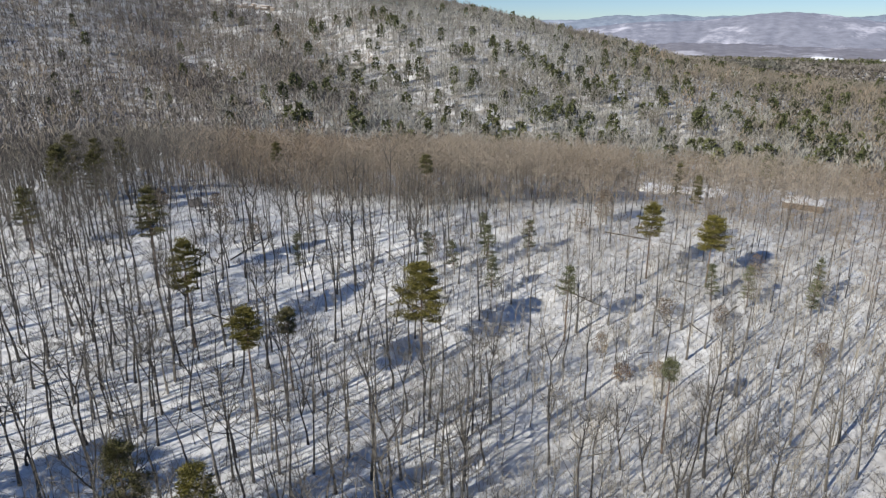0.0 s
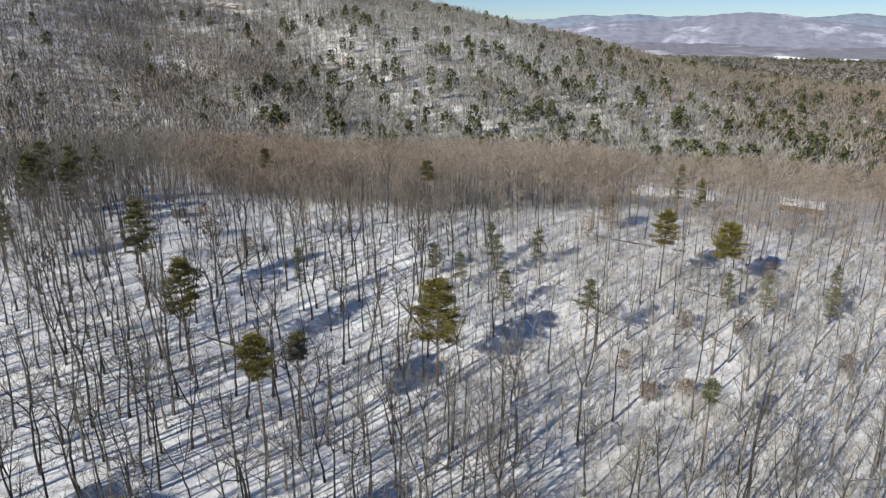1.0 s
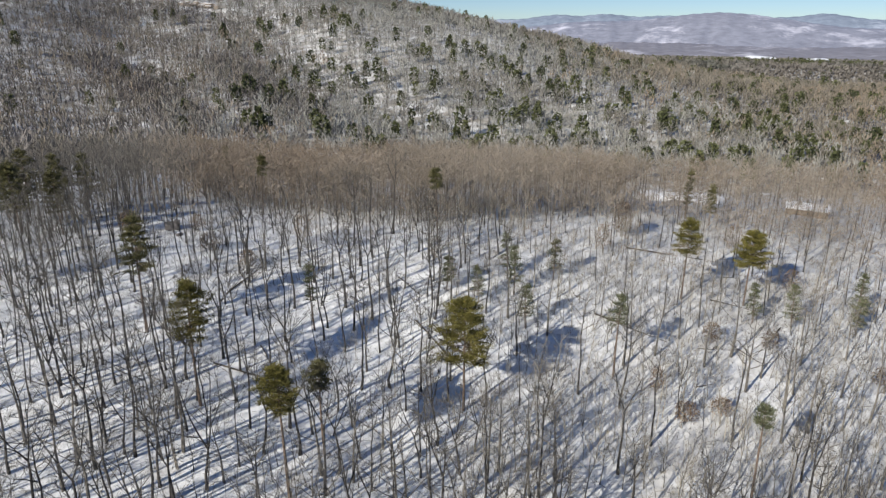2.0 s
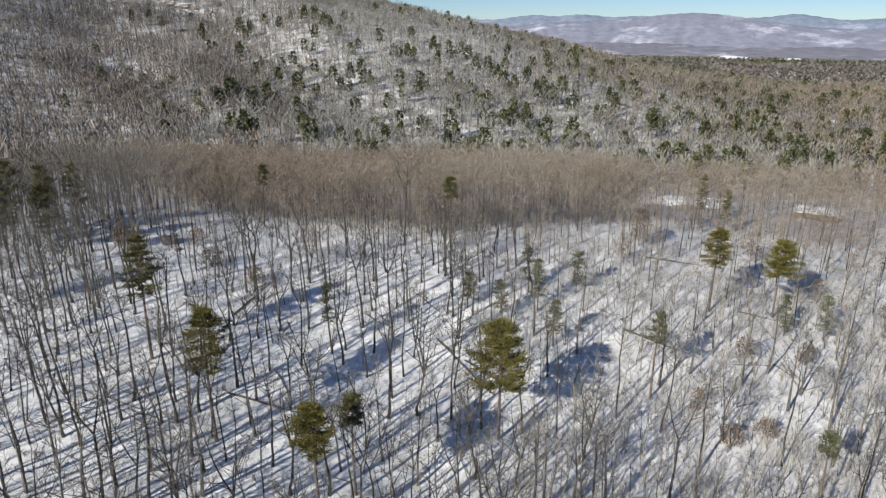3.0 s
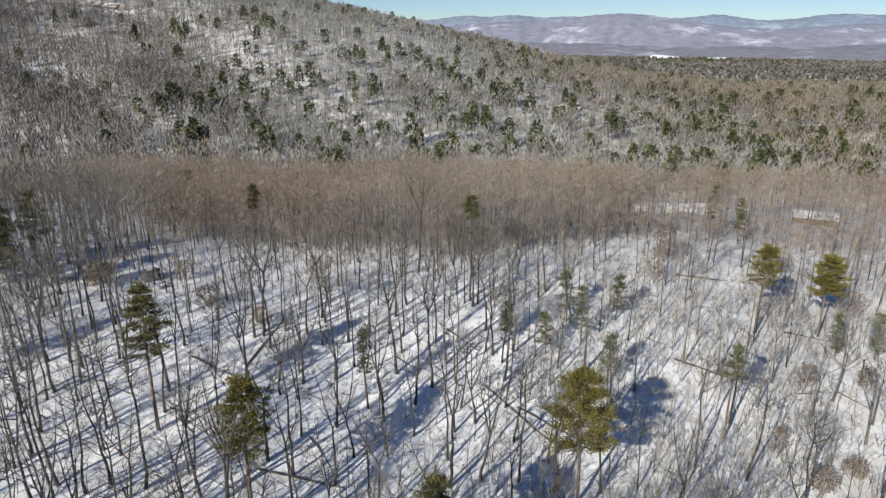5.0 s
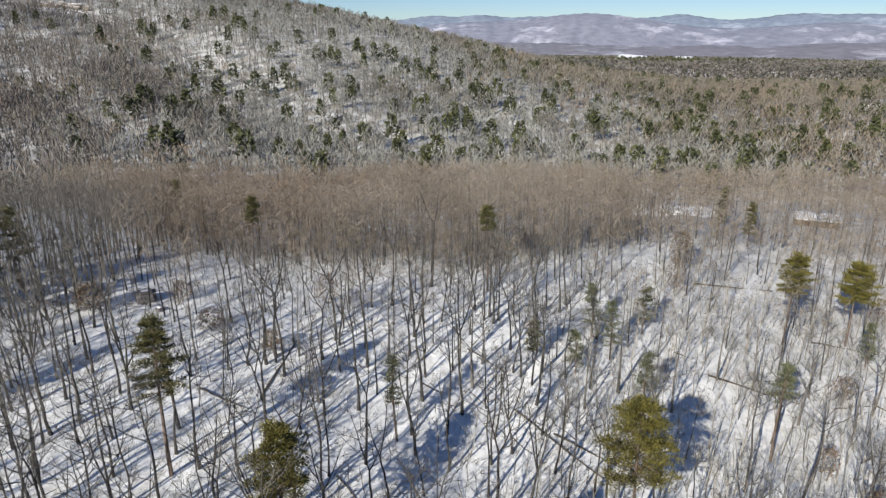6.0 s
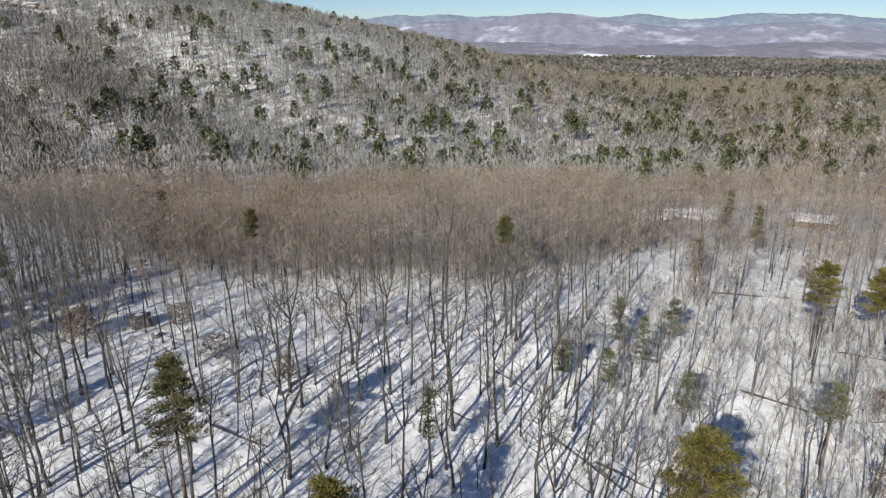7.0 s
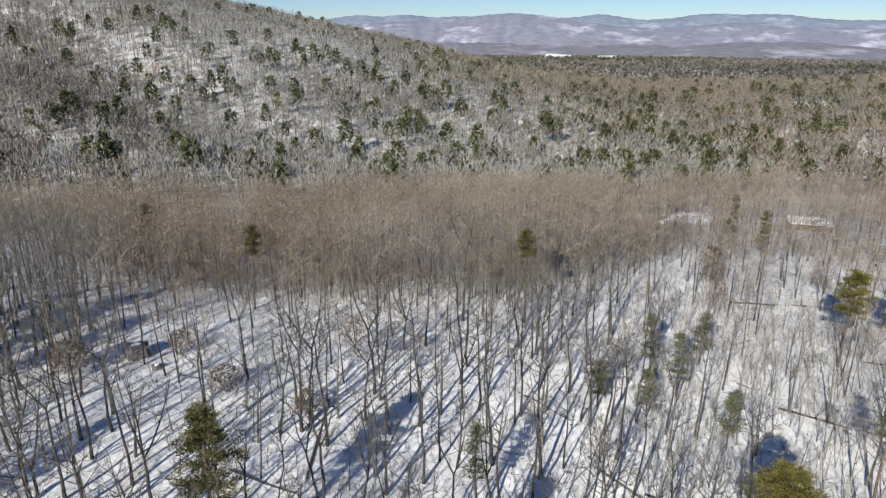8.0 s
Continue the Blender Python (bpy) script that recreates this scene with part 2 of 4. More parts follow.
# ---------------------------------------------------------------- plants: building blocks
def side_axes(d):
    d = d / np.linalg.norm(d, axis=-1, keepdims=True)
    a = np.where(np.abs(d[..., 2:3]) < 0.9, np.array([0, 0, 1.0]), np.array([1.0, 0, 0]))
    e1 = np.cross(d, a)
    e1 /= np.linalg.norm(e1, axis=-1, keepdims=True)
    return e1, np.cross(d, e1)


def tube(points, radii, sides):
    """A tapered tube along a bent line, closed to a point at its end."""
    points = np.asarray(points, float)
    d = np.gradient(points, axis=0)
    e1, e2 = side_axes(d)
    a = np.arange(sides) * 2 * math.pi / sides
    ring = e1[:, None] * np.cos(a)[None, :, None] + e2[:, None] * np.sin(a)[None, :, None]
    v = (points[:, None] + ring * np.asarray(radii)[:, None, None]).reshape(-1, 3)
    t = []
    for k in range(len(points) - 1):
        for s in range(sides):
            p, q = k * sides + s, k * sides + (s + 1) % sides
            t += [(p, q, q + sides), (p, q + sides, p + sides)]
    return v, np.array(t)


def spikes(p, d, r, sides=3):
    """Many thin tapering shoots at once, from p along d."""
    e1, e2 = side_axes(d)
    n = len(p)
    if sides == 1:
        roll = (np.arange(n) * 2.39996)[:, None]             # each flat shoot faces its own way
        w = (e1 * np.cos(roll) + e2 * np.sin(roll)) * np.broadcast_to(np.asarray(r, float), (n,))[:, None]
        return np.stack([p - w, p + w, p + d], 1).reshape(-1, 3), np.arange(3 * n).reshape(-1, 3)
    a = np.arange(sides) * 2 * math.pi / sides
    ring = e1[:, None] * np.cos(a)[None, :, None] + e2[:, None] * np.sin(a)[None, :, None]
    r = np.broadcast_to(np.asarray(r, float), (n,))
    v = np.concatenate([p[:, None] + ring * r[:, None, None], (p + d)[:, None]], 1)
    t = np.array([(s, (s + 1) % sides, sides) for s in range(sides)])
    t = (np.arange(n) * (sides + 1))[:, None, None] + t[None]
    return v.reshape(-1, 3), t.reshape(-1, 3)


def merge(pieces):
    vs, ts, n = [], [], 0
    for v, t in pieces:
        vs.append(v)
        ts.append(np.asarray(t) + n)
        n += len(v)
    return np.concatenate(vs), np.concatenate(ts)


def scatter(shape, xyz, size, turn, wide=1.0):
    """Copies of one shape, joined, at many places."""
    v, t = shape
    c, s = np.cos(turn), np.sin(turn)
    size = np.asarray(size)
    x = (v[None, :, 0] * c[:, None] - v[None, :, 1] * s[:, None]) * size[:, None] * wide
    y = (v[None, :, 0] * s[:, None] + v[None, :, 1] * c[:, None]) * size[:, None] * wide
    z = v[None, :, 2] * size[:, None]
    w = np.stack([x, y, z], -1) + xyz[:, None]
    k = len(xyz)
    return w.reshape(-1, 3), ((np.arange(k) * len(v))[:, None, None] + t[None]).reshape(-1, 3)


def unit(v):
    return v / np.maximum(np.linalg.norm(v, axis=-1, keepdims=True), 1e-9)


def bare_shape(seed, h, r0, clear, limbs, forks, twigs, sides=6, rise=0.9, reach=0.5, twig_r=0.014, lean=0.5, fine=True):
    """A leafless tree: trunk, and a crown of limbs, forks and twigs. Returns trunk and crown."""
    rng = np.random.default_rng(seed)
    n = 7 if fine else 4
    s = np.linspace(0, 1, n)
    bend = np.cumsum(rng.normal(0, 0.15, (n, 2)) * h / 16, axis=0) + np.outer(s, rng.normal(0, lean, 2))
    line = np.stack([bend[:, 0], bend[:, 1], s * h * 0.84 - 0.25 * (s == 0)], -1)
    line[0, :2] = 0
    rad = r0 * (1 - s) ** 0.85 + 0.015
    rad[0] *= 1.35
    trunk = tube(line, rad, sides)
    if fine and seed % 3 == 0:
        k = 2 + seed % 2
        side = unit(np.append(rng.normal(0, 1, 2), 2.6)) * h * 0.5
        w = np.linspace(0, 1, 5)
        stem = line[k] + side * w[:, None] + np.array([0, 0, 1.0]) * (w ** 2)[:, None] * h * 0.07 + rng.normal(0, 0.13, (5, 3)) * w[:, None]
        trunk = merge([trunk, tube(stem, rad[k] * 0.75 * (1 - w) ** 0.8 + 0.012, sides)])
    crown, tips = [], []
    for i in range(limbs):
        f = clear + (0.97 - clear) * (i + rng.uniform(0, 1)) / limbs
        at = np.array([np.interp(f, s, line[:, k]) for k in range(3)])
        az = i * 2.4 + rng.uniform(-0.5, 0.5)
        up = rise * rng.uniform(0.5, 1.5) + 0.35 * f
        d = unit(np.array([math.cos(az), math.sin(az), up]))
        length = reach * h * (1.15 - f) * rng.uniform(0.6, 1.15) + 0.1 * h
        k = 4 if fine else 2
        w = np.linspace(0, 1, k)
        pts = at + d * (w * length)[:, None] + np.array([0, 0, 1.0]) * (w ** 2 * length * 0.15)[:, None] + rng.normal(0, 0.035 * length, (k, 3)) * w[:, None]
        lr = np.interp(f, s, rad) * 0.55
        crown.append(tube(pts, lr * (1 - w) ** 0.8 + 0.01, 4 if fine else 3))
        for j in range(forks):
            g = rng.uniform(0.25, 1.0)
            p = np.array([np.interp(g, w, pts[:, k2]) for k2 in range(3)])
            dd = unit(d * 0.75 + rng.normal(0, 0.6, 3) + np.array([0, 0, 0.25]))
            tips.append((p, dd * length * rng.uniform(0.28, 0.5), lr * 0.38 * (1.1 - g) + 0.014))
    p = np.array([q[0] for q in tips])
    d = np.array([q[1] for q in tips])
    crown.append(spikes(p, d, np.array([q[2] for q in tips]), 3 if fine else 1))
    m = len(p)
    g = rng.uniform(0.15, 0.98, (m, twigs, 1))
    tp = (p[:, None] + d[:, None] * g).reshape(-1, 3)
    ln = np.linalg.norm(d, axis=-1)[:, None, None]
    td = (unit(unit(d)[:, None] * 0.7 + rng.normal(0, 0.65, (m, twigs, 3)) + np.array([0, 0, 0.15])) * ln * rng.uniform(0.3, 0.75, (m, twigs, 1))).reshape(-1, 3)
    crown.append(spikes(tp, td, twig_r, 1))
    return trunk, merge(crown)


def pine_shape(seed, h, clear, width, cone, boughs, pads, needles, needle=0.32, thick=0.042):
    """A pine: bare lower trunk with dead stubs, tiered boughs, and flat pads of needles along them. Returns trunk with boughs, and needles."""
    rng = np.random.default_rng(seed)
    s = np.linspace(0, 1, 8)
    line = np.stack([0.25 * np.sin(s * 2 + seed), 0.2 * np.sin(s * 3 + 2 * seed), s * h - 0.25 * (s == 0)], -1)
    line[:, :2] -= line[0, :2]
    wood = [tube(line, 0.011 * h * (1 - s) ** 0.8 + 0.03, 7)]
    stubs = rng.uniform(0.5 * clear, clear, 7)
    az = rng.uniform(0, 6.28, 7)
    at = np.stack([np.interp(stubs, s, line[:, 0]), np.interp(stubs, s, line[:, 1]), stubs * h], -1)
    wood.append(spikes(at, np.stack([np.cos(az), np.sin(az), rng.uniform(-0.2, 0.3, 7)], -1) * rng.uniform(0.5, 1.3, (7, 1)), 0.03, 3))
    p_all, d_all = [], []
    tiers = max(4, int((1 - clear) * h / 0.95))
    swell = rng.uniform(0.7 if cone else 0.85, 1.12, tiers + 1)
    side = rng.uniform(0, 6.28)
    for i in range(boughs):
        tier = int(((i + 0.5) / boughs) ** 0.95 * tiers)
        f = clear + (0.975 - clear) * (tier + rng.uniform(0, 0.4 if cone and width > 2.4 else 0.75)) / tiers
        v = (f - clear) / (1 - clear)
        profile = (1 - v) ** 0.8 * (0.7 + 0.3 * min(1, v * 5)) + 0.08 if cone else (0.68 + 0.32 * min(1, v / 0.16)) * max(0.05, 1 - v ** 2.1) ** 0.72
        at = np.array([np.interp(f, s, line[:, k]) for k in range(3)])
        az = i * 2.4 + rng.uniform(-0.5, 0.5)
        length = max(0.4, width * profile * swell[tier] * rng.uniform(0.6, 1.06) * (1 + 0.16 * math.cos(az - side)))
        d = unit(np.array([math.cos(az), math.sin(az), -0.14 + 0.5 * v * v + rng.uniform(-0.1, 0.12)]))
        across = np.array([-math.sin(az), math.cos(az), 0.0])
        w = np.linspace(0, 1, 4)
        rise = 0.2
        pts = at + d * (w * length)[:, None] + np.array([0, 0, rise]) * (w ** 2 * length)[:, None]
        wood.append(tube(pts, (0.045 * (1 - w) + 0.012) * (1.3 - v), 4))
        for k in range(pads):
            g = 0.3 + 0.7 * (k + rng.uniform(0.3, 1.0)) / pads
            fan = rng.normal(0, 0.24) * length * g
            c = at + d * g * length + across * fan + np.array([0, 0, rise * g * g * length + rng.normal(0, 0.06)])
            size = rng.uniform(0.34, 0.6) * (0.75 + 0.1 * width)
            off = rng.normal(0, 1, (needles, 3)) * np.array([size, size, 0.3 * size]) * 0.55
            out = unit(d * 0.5 + across * np.sign(fan) * 0.3 + np.array([0, 0, 0.45]))
            p_all.append(c + off)
            d_all.append(unit(out + 0.5 * unit(off) + rng.normal(0, 0.45, (needles, 3))) * needle * rng.uniform(0.6, 1.15, (needles, 1)))
    tip = np.array([line[-1, 0], line[-1, 1], h - 0.5]) + rng.normal(0, 1, (3 * needles, 3)) * np.array([0.32, 0.32, 0.3])
    p_all.append(tip)
    d_all.append(unit(np.array([0, 0, 0.7]) + rng.normal(0, 0.6, tip.shape)) * needle)
    return merge(wood), spikes(np.concatenate(p_all), np.concatenate(d_all), thick, 1)


def part(name, me, parent, label=""):
    ob = new(name, me)
    ob.parent = parent
    return tagged(ob, label)


def plant(name, wood, leaves, wood_mat, leaf_mat, wood_name="trunk", leaf_name="crown"):
    top = new(name)
    part(wood_name, mesh_from(name + "_" + wood_name, *wood, wood_mat, True), top)
    part(leaf_name, mesh_from(name + "_" + leaf_name, *leaves, leaf_mat), top)
    return top


def stand(x, y, size=1.0, turn=0.0, sink=0.0):
    return pose(x, y, float(ground_z(x, y)) - sink, 0, 0, turn) @ Matrix.Scale(size, 4)


def place(proto, used, m):
    """The first use takes the prototype itself, later ones are copies."""
    if not used.get(proto.name):
        used[proto.name] = True
        proto.matrix_basis = m
        return proto
    ob = copy_thing(proto, Matrix.Identity(4))
    ob.matrix_basis = m
    return ob


used = {}
rng = np.random.default_rng(11)


def in_plan(x, y, slack=0.0):
    """The part of the plan that the flight looks over."""
    return (x > -1.28 * y - 8 - slack) & (x < np.maximum(14 + 0.44 * y, -50 + 0.98 * (y - 49)) + slack)


def spread(n, x0, x1, y0, y1, gap, taken=(), seed=1, keep=None):
    """Random places at least gap apart, away from those taken."""
    r = np.random.default_rng(seed)
    cell, table, out = gap, {}, []
    for (x, y, g) in taken:
        for ix in range(int((x - g) // cell), int((x + g) // cell) + 1):
            for iy in range(int((y - g) // cell), int((y + g) // cell) + 1):
                table.setdefault((ix, iy), []).append((x, y, g))
    for x, y in zip(r.uniform(x0, x1, n), r.uniform(y0, y1, n)):
        if keep is not None and not keep(x, y, r):
            continue
        ix, iy = int(x // cell), int(y // cell)
        if any((x - a) ** 2 + (y - b) ** 2 < g * g for i in (-1, 0, 1) for j in (-1, 0, 1) for a, b, g in table.get((ix + i, iy + j), ())):
            continue
        table.setdefault((ix, iy), []).append((x, y, gap))
        out.append((x, y))
    return np.array(out)


# ---------------------------------------------------------------- pines of the spur
# x, y, height, crown starts at, half width, conical, group of looks
PINES = [
    (-22.7, 90.9, 16.8, 0.44, 4.7, 0, "tall pine with a dense rounded olive crown above the snow"),
    (-55.5, 81.8, 17.5, 0.55, 3.2, 0, "slender pine with an open olive crown on a bare trunk"),
    (-69.3, 93.8, 18.2, 0.53, 3.0, 1, "dark conical pine with ragged tiers on a bare trunk"),
    (-39.9, 70.7, 17.0, 0.67, 2.6, 0, "middling pine with a flat-bottomed olive crown"),
    (-38.1, 78.0, 13.5, 0.7, 1.45, 0, "small dark pine beside a larger one"),
    (12.5, 128.0, 15.8, 0.58, 2.9, 0, "sunlit pine with a broad tiered crown at the clearing"),
    (23.7, 129.6, 14.5, 0.53, 3.4, 0, "sunlit pine with a wide drooping crown at the clearing"),
    (-1.6, 103.3, 14.0, 0.62, 2.0, 1, "thin young pine with sparse olive boughs"),
    (-32.9, 136.4, 15.0, 0.72, 1.4, 0, "small pine top rising out of the bare brown wood"),
    (-72.0, 145.0, 13.8, 0.66, 1.3, 0, "ragged pine among bare trees at the brow"),
    (-102.5, 122.6, 13.0, 0.35, 2.9, 0, "dense pine in a dark group at the brow"),
    (-104.0, 133.2, 14.0, 0.4, 2.5, 0, "dense pine in a dark group at the brow"),
    (-110.5, 121.8, 14.0, 0.35, 3.3, 0, "broad dark pine beside the bare wood"),
    (-97.0, 97.6, 13.0, 0.45, 2.4, 0, "broad dark pine beside the bare wood"),
    (-108.5, 130.7, 14.0, 0.4, 2.7, 0, "dense pine in a dark group at the brow"),
    (-114.5, 125.5, 14.0, 0.3, 3.2, 0, "broad dark pine beside the bare wood"),
    (-117.5, 133.0, 14.5, 0.3, 3.0, 0, "dense pine in a dark group at the brow"),
    (-94.5, 176.2, 13.0, 0.45, 1.3, 0, "small pine top rising out of the bare brown wood"),
    (21.8, 174.0, 12.5, 0.30, 1.5, 1, "slender pointed pine below the brow"),
    (26.3, 169.4, 10.5, 0.30, 1.6, 1, "short pine below the brow"),
    (-40.5, 46.5, 15.0, 0.45, 2.8, 0, "dark pine over a shaded hollow"),
    (-33.2, 47.1, 14.0, 0.45, 2.9, 0, "round-topped pine over a shaded hollow"),
    # the next three stand out of view, added to shade the near snow
    (-71.0, 36.0, 15.5, 0.35, 3.6, 0, "dark pine over a shaded hollow"),
    (-65.5, 36.5, 14.5, 0.35, 3.4, 0, "dark pine over a shaded hollow"),
    (-60.5, 37.0, 14.0, 0.35, 3.2, 0, "dark pine over a shaded hollow"),
    (43.5, 131.0, 10.0, 0.2, 2.0, 1, "young snow-dusted pine in the thicket"),
    (42.0, 126.5, 7.5, 0.2, 1.9, 1, "young snow-dusted pine in the thicket"),
    (30.5, 124.8, 8.5, 0.2, 1.9, 1, "young snow-dusted pine in the thicket"),
    (12.6, 82.0, 14.6, 0.78, 1.4, 1, "little cedar-like pine in the thicket"),
    (-14.9, 111.3, 8.5, 0.25, 2.0, 1, "young pine with pale green boughs in the thicket"),
    (-17.2, 119.9, 9.5, 0.25, 2.0, 1, "young pine with pale green boughs in the thicket"),
    (-18.6, 124.8, 9.0, 0.25, 1.8, 1, "young pine with pale green boughs in the thicket"),
    (-10.4, 126.7, 8.5, 0.25, 1.9, 1, "young pine with pale green boughs in the thicket"),
    (-22.9, 116.3, 7.5, 0.25, 1.6, 1, "young pine with pale green boughs in the thicket"),
    (-28.6, 118.0, 7.0, 0.25, 1.4, 1, "young pine with pale green boughs in the thicket"),
    (-46.8, 101.7, 11.8, 0.45, 1.2, 1, "narrow olive cedar-like pine on the open slope"),
    (24.0, 124.6, 8.0, 0.2, 1.6, 1, "slim young pine in the thicket"),
]
for k, (x, y, h, clear, width, cone, label) in enumerate(PINES):
    young, sparse = "in the thicket" in label, "sparse" in label or "narrow" in label
    wood, needles = pine_shape(100 + k, h - 0.5, clear, width, cone, int(15 + width * 11), 3 if young or sparse else 6 if width > 3.2 else 4, 24 if young or sparse else 60 if width > 2.4 else 44)
    ob = plant("pine_tree", wood, needles, PINE_BARK, PALE_NEEDLE if young or sparse else DARK_NEEDLE if "dark" in label or "brow" in label else NEEDLE)
    ob.matrix_basis = stand(x, y, 1, rng.uniform(0, 360), 0.0)
    tagged(ob, label, "tree", "pines on the spur")

taken = [(p[0], p[1], 1.6) for p in PINES]

# ---------------------------------------------------------------- bare trees of the spur, each a thing
def forked_shape(seed, h, r0, fork, leaders, limbs, forks, twigs, spread_out=0.45, twig_r=0.01):
    """A leafless hardwood whose trunk parts into crooked leaders, each with bent limbs, forks and fine twigs. Returns trunk and crown."""
    rg = np.random.default_rng(seed)
    s = np.linspace(0, 1, 6)
    wander = np.cumsum(rg.normal(0, 0.1, (6, 2)), axis=0) + np.outer(s, rg.normal(0, 0.35, 2))
    wander[0] = 0
    stem = np.stack([wander[:, 0], wander[:, 1], s * h * fork - 0.25 * (s == 0)], -1)
    rad = r0 * (1 - 0.42 * s)
    rad[0] *= 1.4
    wood, crown, tips = [tube(stem, rad, 6)], [], []
    turn = rg.uniform(0, 6.28)
    for j in range(leaders):
        az = turn + j * 6.28 / leaders + rg.uniform(-0.5, 0.5)
        lean = spread_out * rg.uniform(0.5, 1.4) if leaders > 1 else 0.08
        reach = h * (1 - fork) * rg.uniform(0.75, 1.05)
        w = np.linspace(0, 1, 6)
        d = np.array([math.cos(az) * lean, math.sin(az) * lean, 1.0])
        line = stem[-1] + d * (w * reach)[:, None] - np.array([math.cos(az), math.sin(az), 0]) * (w ** 2 * lean * reach * 0.35)[:, None] + np.cumsum(rg.normal(0, 0.14, (6, 3)), axis=0) * w[:, None]
        lr = rad[-1] * (0.8 if leaders > 1 else 1.0) * (1 - w) ** 0.8 + 0.012
        wood.append(tube(line, lr, 5))
        for i in range(limbs):
            f = 0.1 + 0.85 * (i + rg.uniform(0, 1)) / limbs
            at = np.array([np.interp(f, w, line[:, k]) for k in range(3)])
            a2 = az + i * 2.4 + rg.uniform(-0.6, 0.6)
            dd = unit(np.array([math.cos(a2), math.sin(a2), rg.uniform(0.45, 1.1)]))
            length = h * (0.1 + 0.2 * (1.05 - f)) * rg.uniform(0.6, 1.2)
            q = np.linspace(0, 1, 4)
            pts = at + dd * (q * length)[:, None] + np.array([0, 0, 0.25]) * (q ** 2 * length)[:, None] + rg.normal(0, 0.06 * length, (4, 3)) * q[:, None]
            br = float(np.interp(f, w, lr)) * 0.6
            crown.append(tube(pts, br * (1 - q) ** 0.8 + 0.009, 4))
            for _ in range(forks):
                g = rg.uniform(0.25, 1.0)
                p = np.array([np.interp(g, q, pts[:, k]) for k in range(3)])
                tips.append((p, unit(dd * 0.7 + rg.normal(0, 0.6, 3) + np.array([0, 0, 0.3])) * length * rg.uniform(0.3, 0.55), br * 0.4 * (1.1 - g) + 0.013))
    p, d = np.array([q[0] for q in tips]), np.array([q[1] for q in tips])
    crown.append(spikes(p, d, np.array([q[2] for q in tips]), 3))
    m = len(p)
    tp = (p[:, None] + d[:, None] * rg.uniform(0.15, 0.98, (m, twigs, 1))).reshape(-1, 3)
    ln = np.linalg.norm(d, axis=-1)[:, None, None]
    td = (unit(unit(d)[:, None] * 0.7 + rg.normal(0, 0.65, (m, twigs, 3)) + np.array([0, 0, 0.15])) * ln * rg.uniform(0.3, 0.75, (m, twigs, 1))).reshape(-1, 3)
    crown.append(spikes(tp, td, twig_r, 1))
    return merge(wood), merge(crown)


OLD = []
# height, trunk radius, share of the height below the fork, leaders, limbs on each
HABITS = [(15.5, 0.17, 0.45, 2, 7), (16.0, 0.16, 0.55, 1, 13), (13.5, 0.17, 0.38, 3, 5), (15.0, 0.14, 0.62, 1, 11), (14.5, 0.16, 0.5, 2, 6), (16.5, 0.18, 0.5, 2, 7),
          (12.0, 0.13, 0.42, 2, 6), (15.5, 0.15, 0.58, 1, 12), (14.0, 0.18, 0.33, 3, 5), (11.0, 0.1, 0.5, 1, 10), (16.0, 0.17, 0.6, 2, 6), (13.0, 0.12, 0.55, 1, 11)]
for k, (tall, thick, fork, leaders, limbs) in enumerate(HABITS):
    trunk, crown = forked_shape(20 + k, tall, thick, fork, leaders, limbs, 5, 7)
    OLD.append(tagged(plant("bare_tree", trunk, crown, BARK, TWIG), "tall leafless hardwood with forked grey trunk standing in snow" if leaders > 1 else "tall leafless hardwood with straight grey trunk standing in snow", "tree", "bare hardwoods on the spur"))
YOUNG = []
for k in range(6):
    trunk, crown = bare_shape(50 + k, 10.5, 0.065, 0.25, 9, 4, 6, sides=5, rise=1.2, reach=0.36, twig_r=0.009, lean=0.9)
    YOUNG.append(tagged(plant("young_bare_tree", trunk, crown, PALE_BARK, PALE_TWIG), "slim leafless young tree with pale bark and upright twigs", "tree", "young bare trees of the thicket"))


def swath(x, y, fx, fy, half, before, after):
    """Whether a place lies on open ground at and in front of a spot, seen from the south-west end of the spur."""
    dx, dy = fx + 30, fy - 25
    n = math.hypot(dx, dy)
    along, across = ((x - fx) * dx + (y - fy) * dy) / n, ((x - fx) * dy - (y - fy) * dx) / n
    return abs(across) < half and -before < along < after


def opening(x, y):
    """Small clearings: by the two sunlit pines, beside the thicket and below the shed."""
    return ((x - 14.5) / 8) ** 2 + ((y - 141) / 5) ** 2 < 1 or ((x - 23.5) / 6) ** 2 + ((y - 119) / 8) ** 2 < 1 or ((x - 38) / 6) ** 2 + ((y - 136) / 4.5) ** 2 < 1 or swath(x, y, 58, 197, 5, 4, 6) or swath(x, y, 28, 212, 9, 15, 5)


def thicket(x, y):
    """How far a place lies in the younger, denser growth east of the pine (0 to 1)."""
    return smooth(-32, -8, x + 0.25 * (y - 90)) * (1 - smooth(132, 150, y))


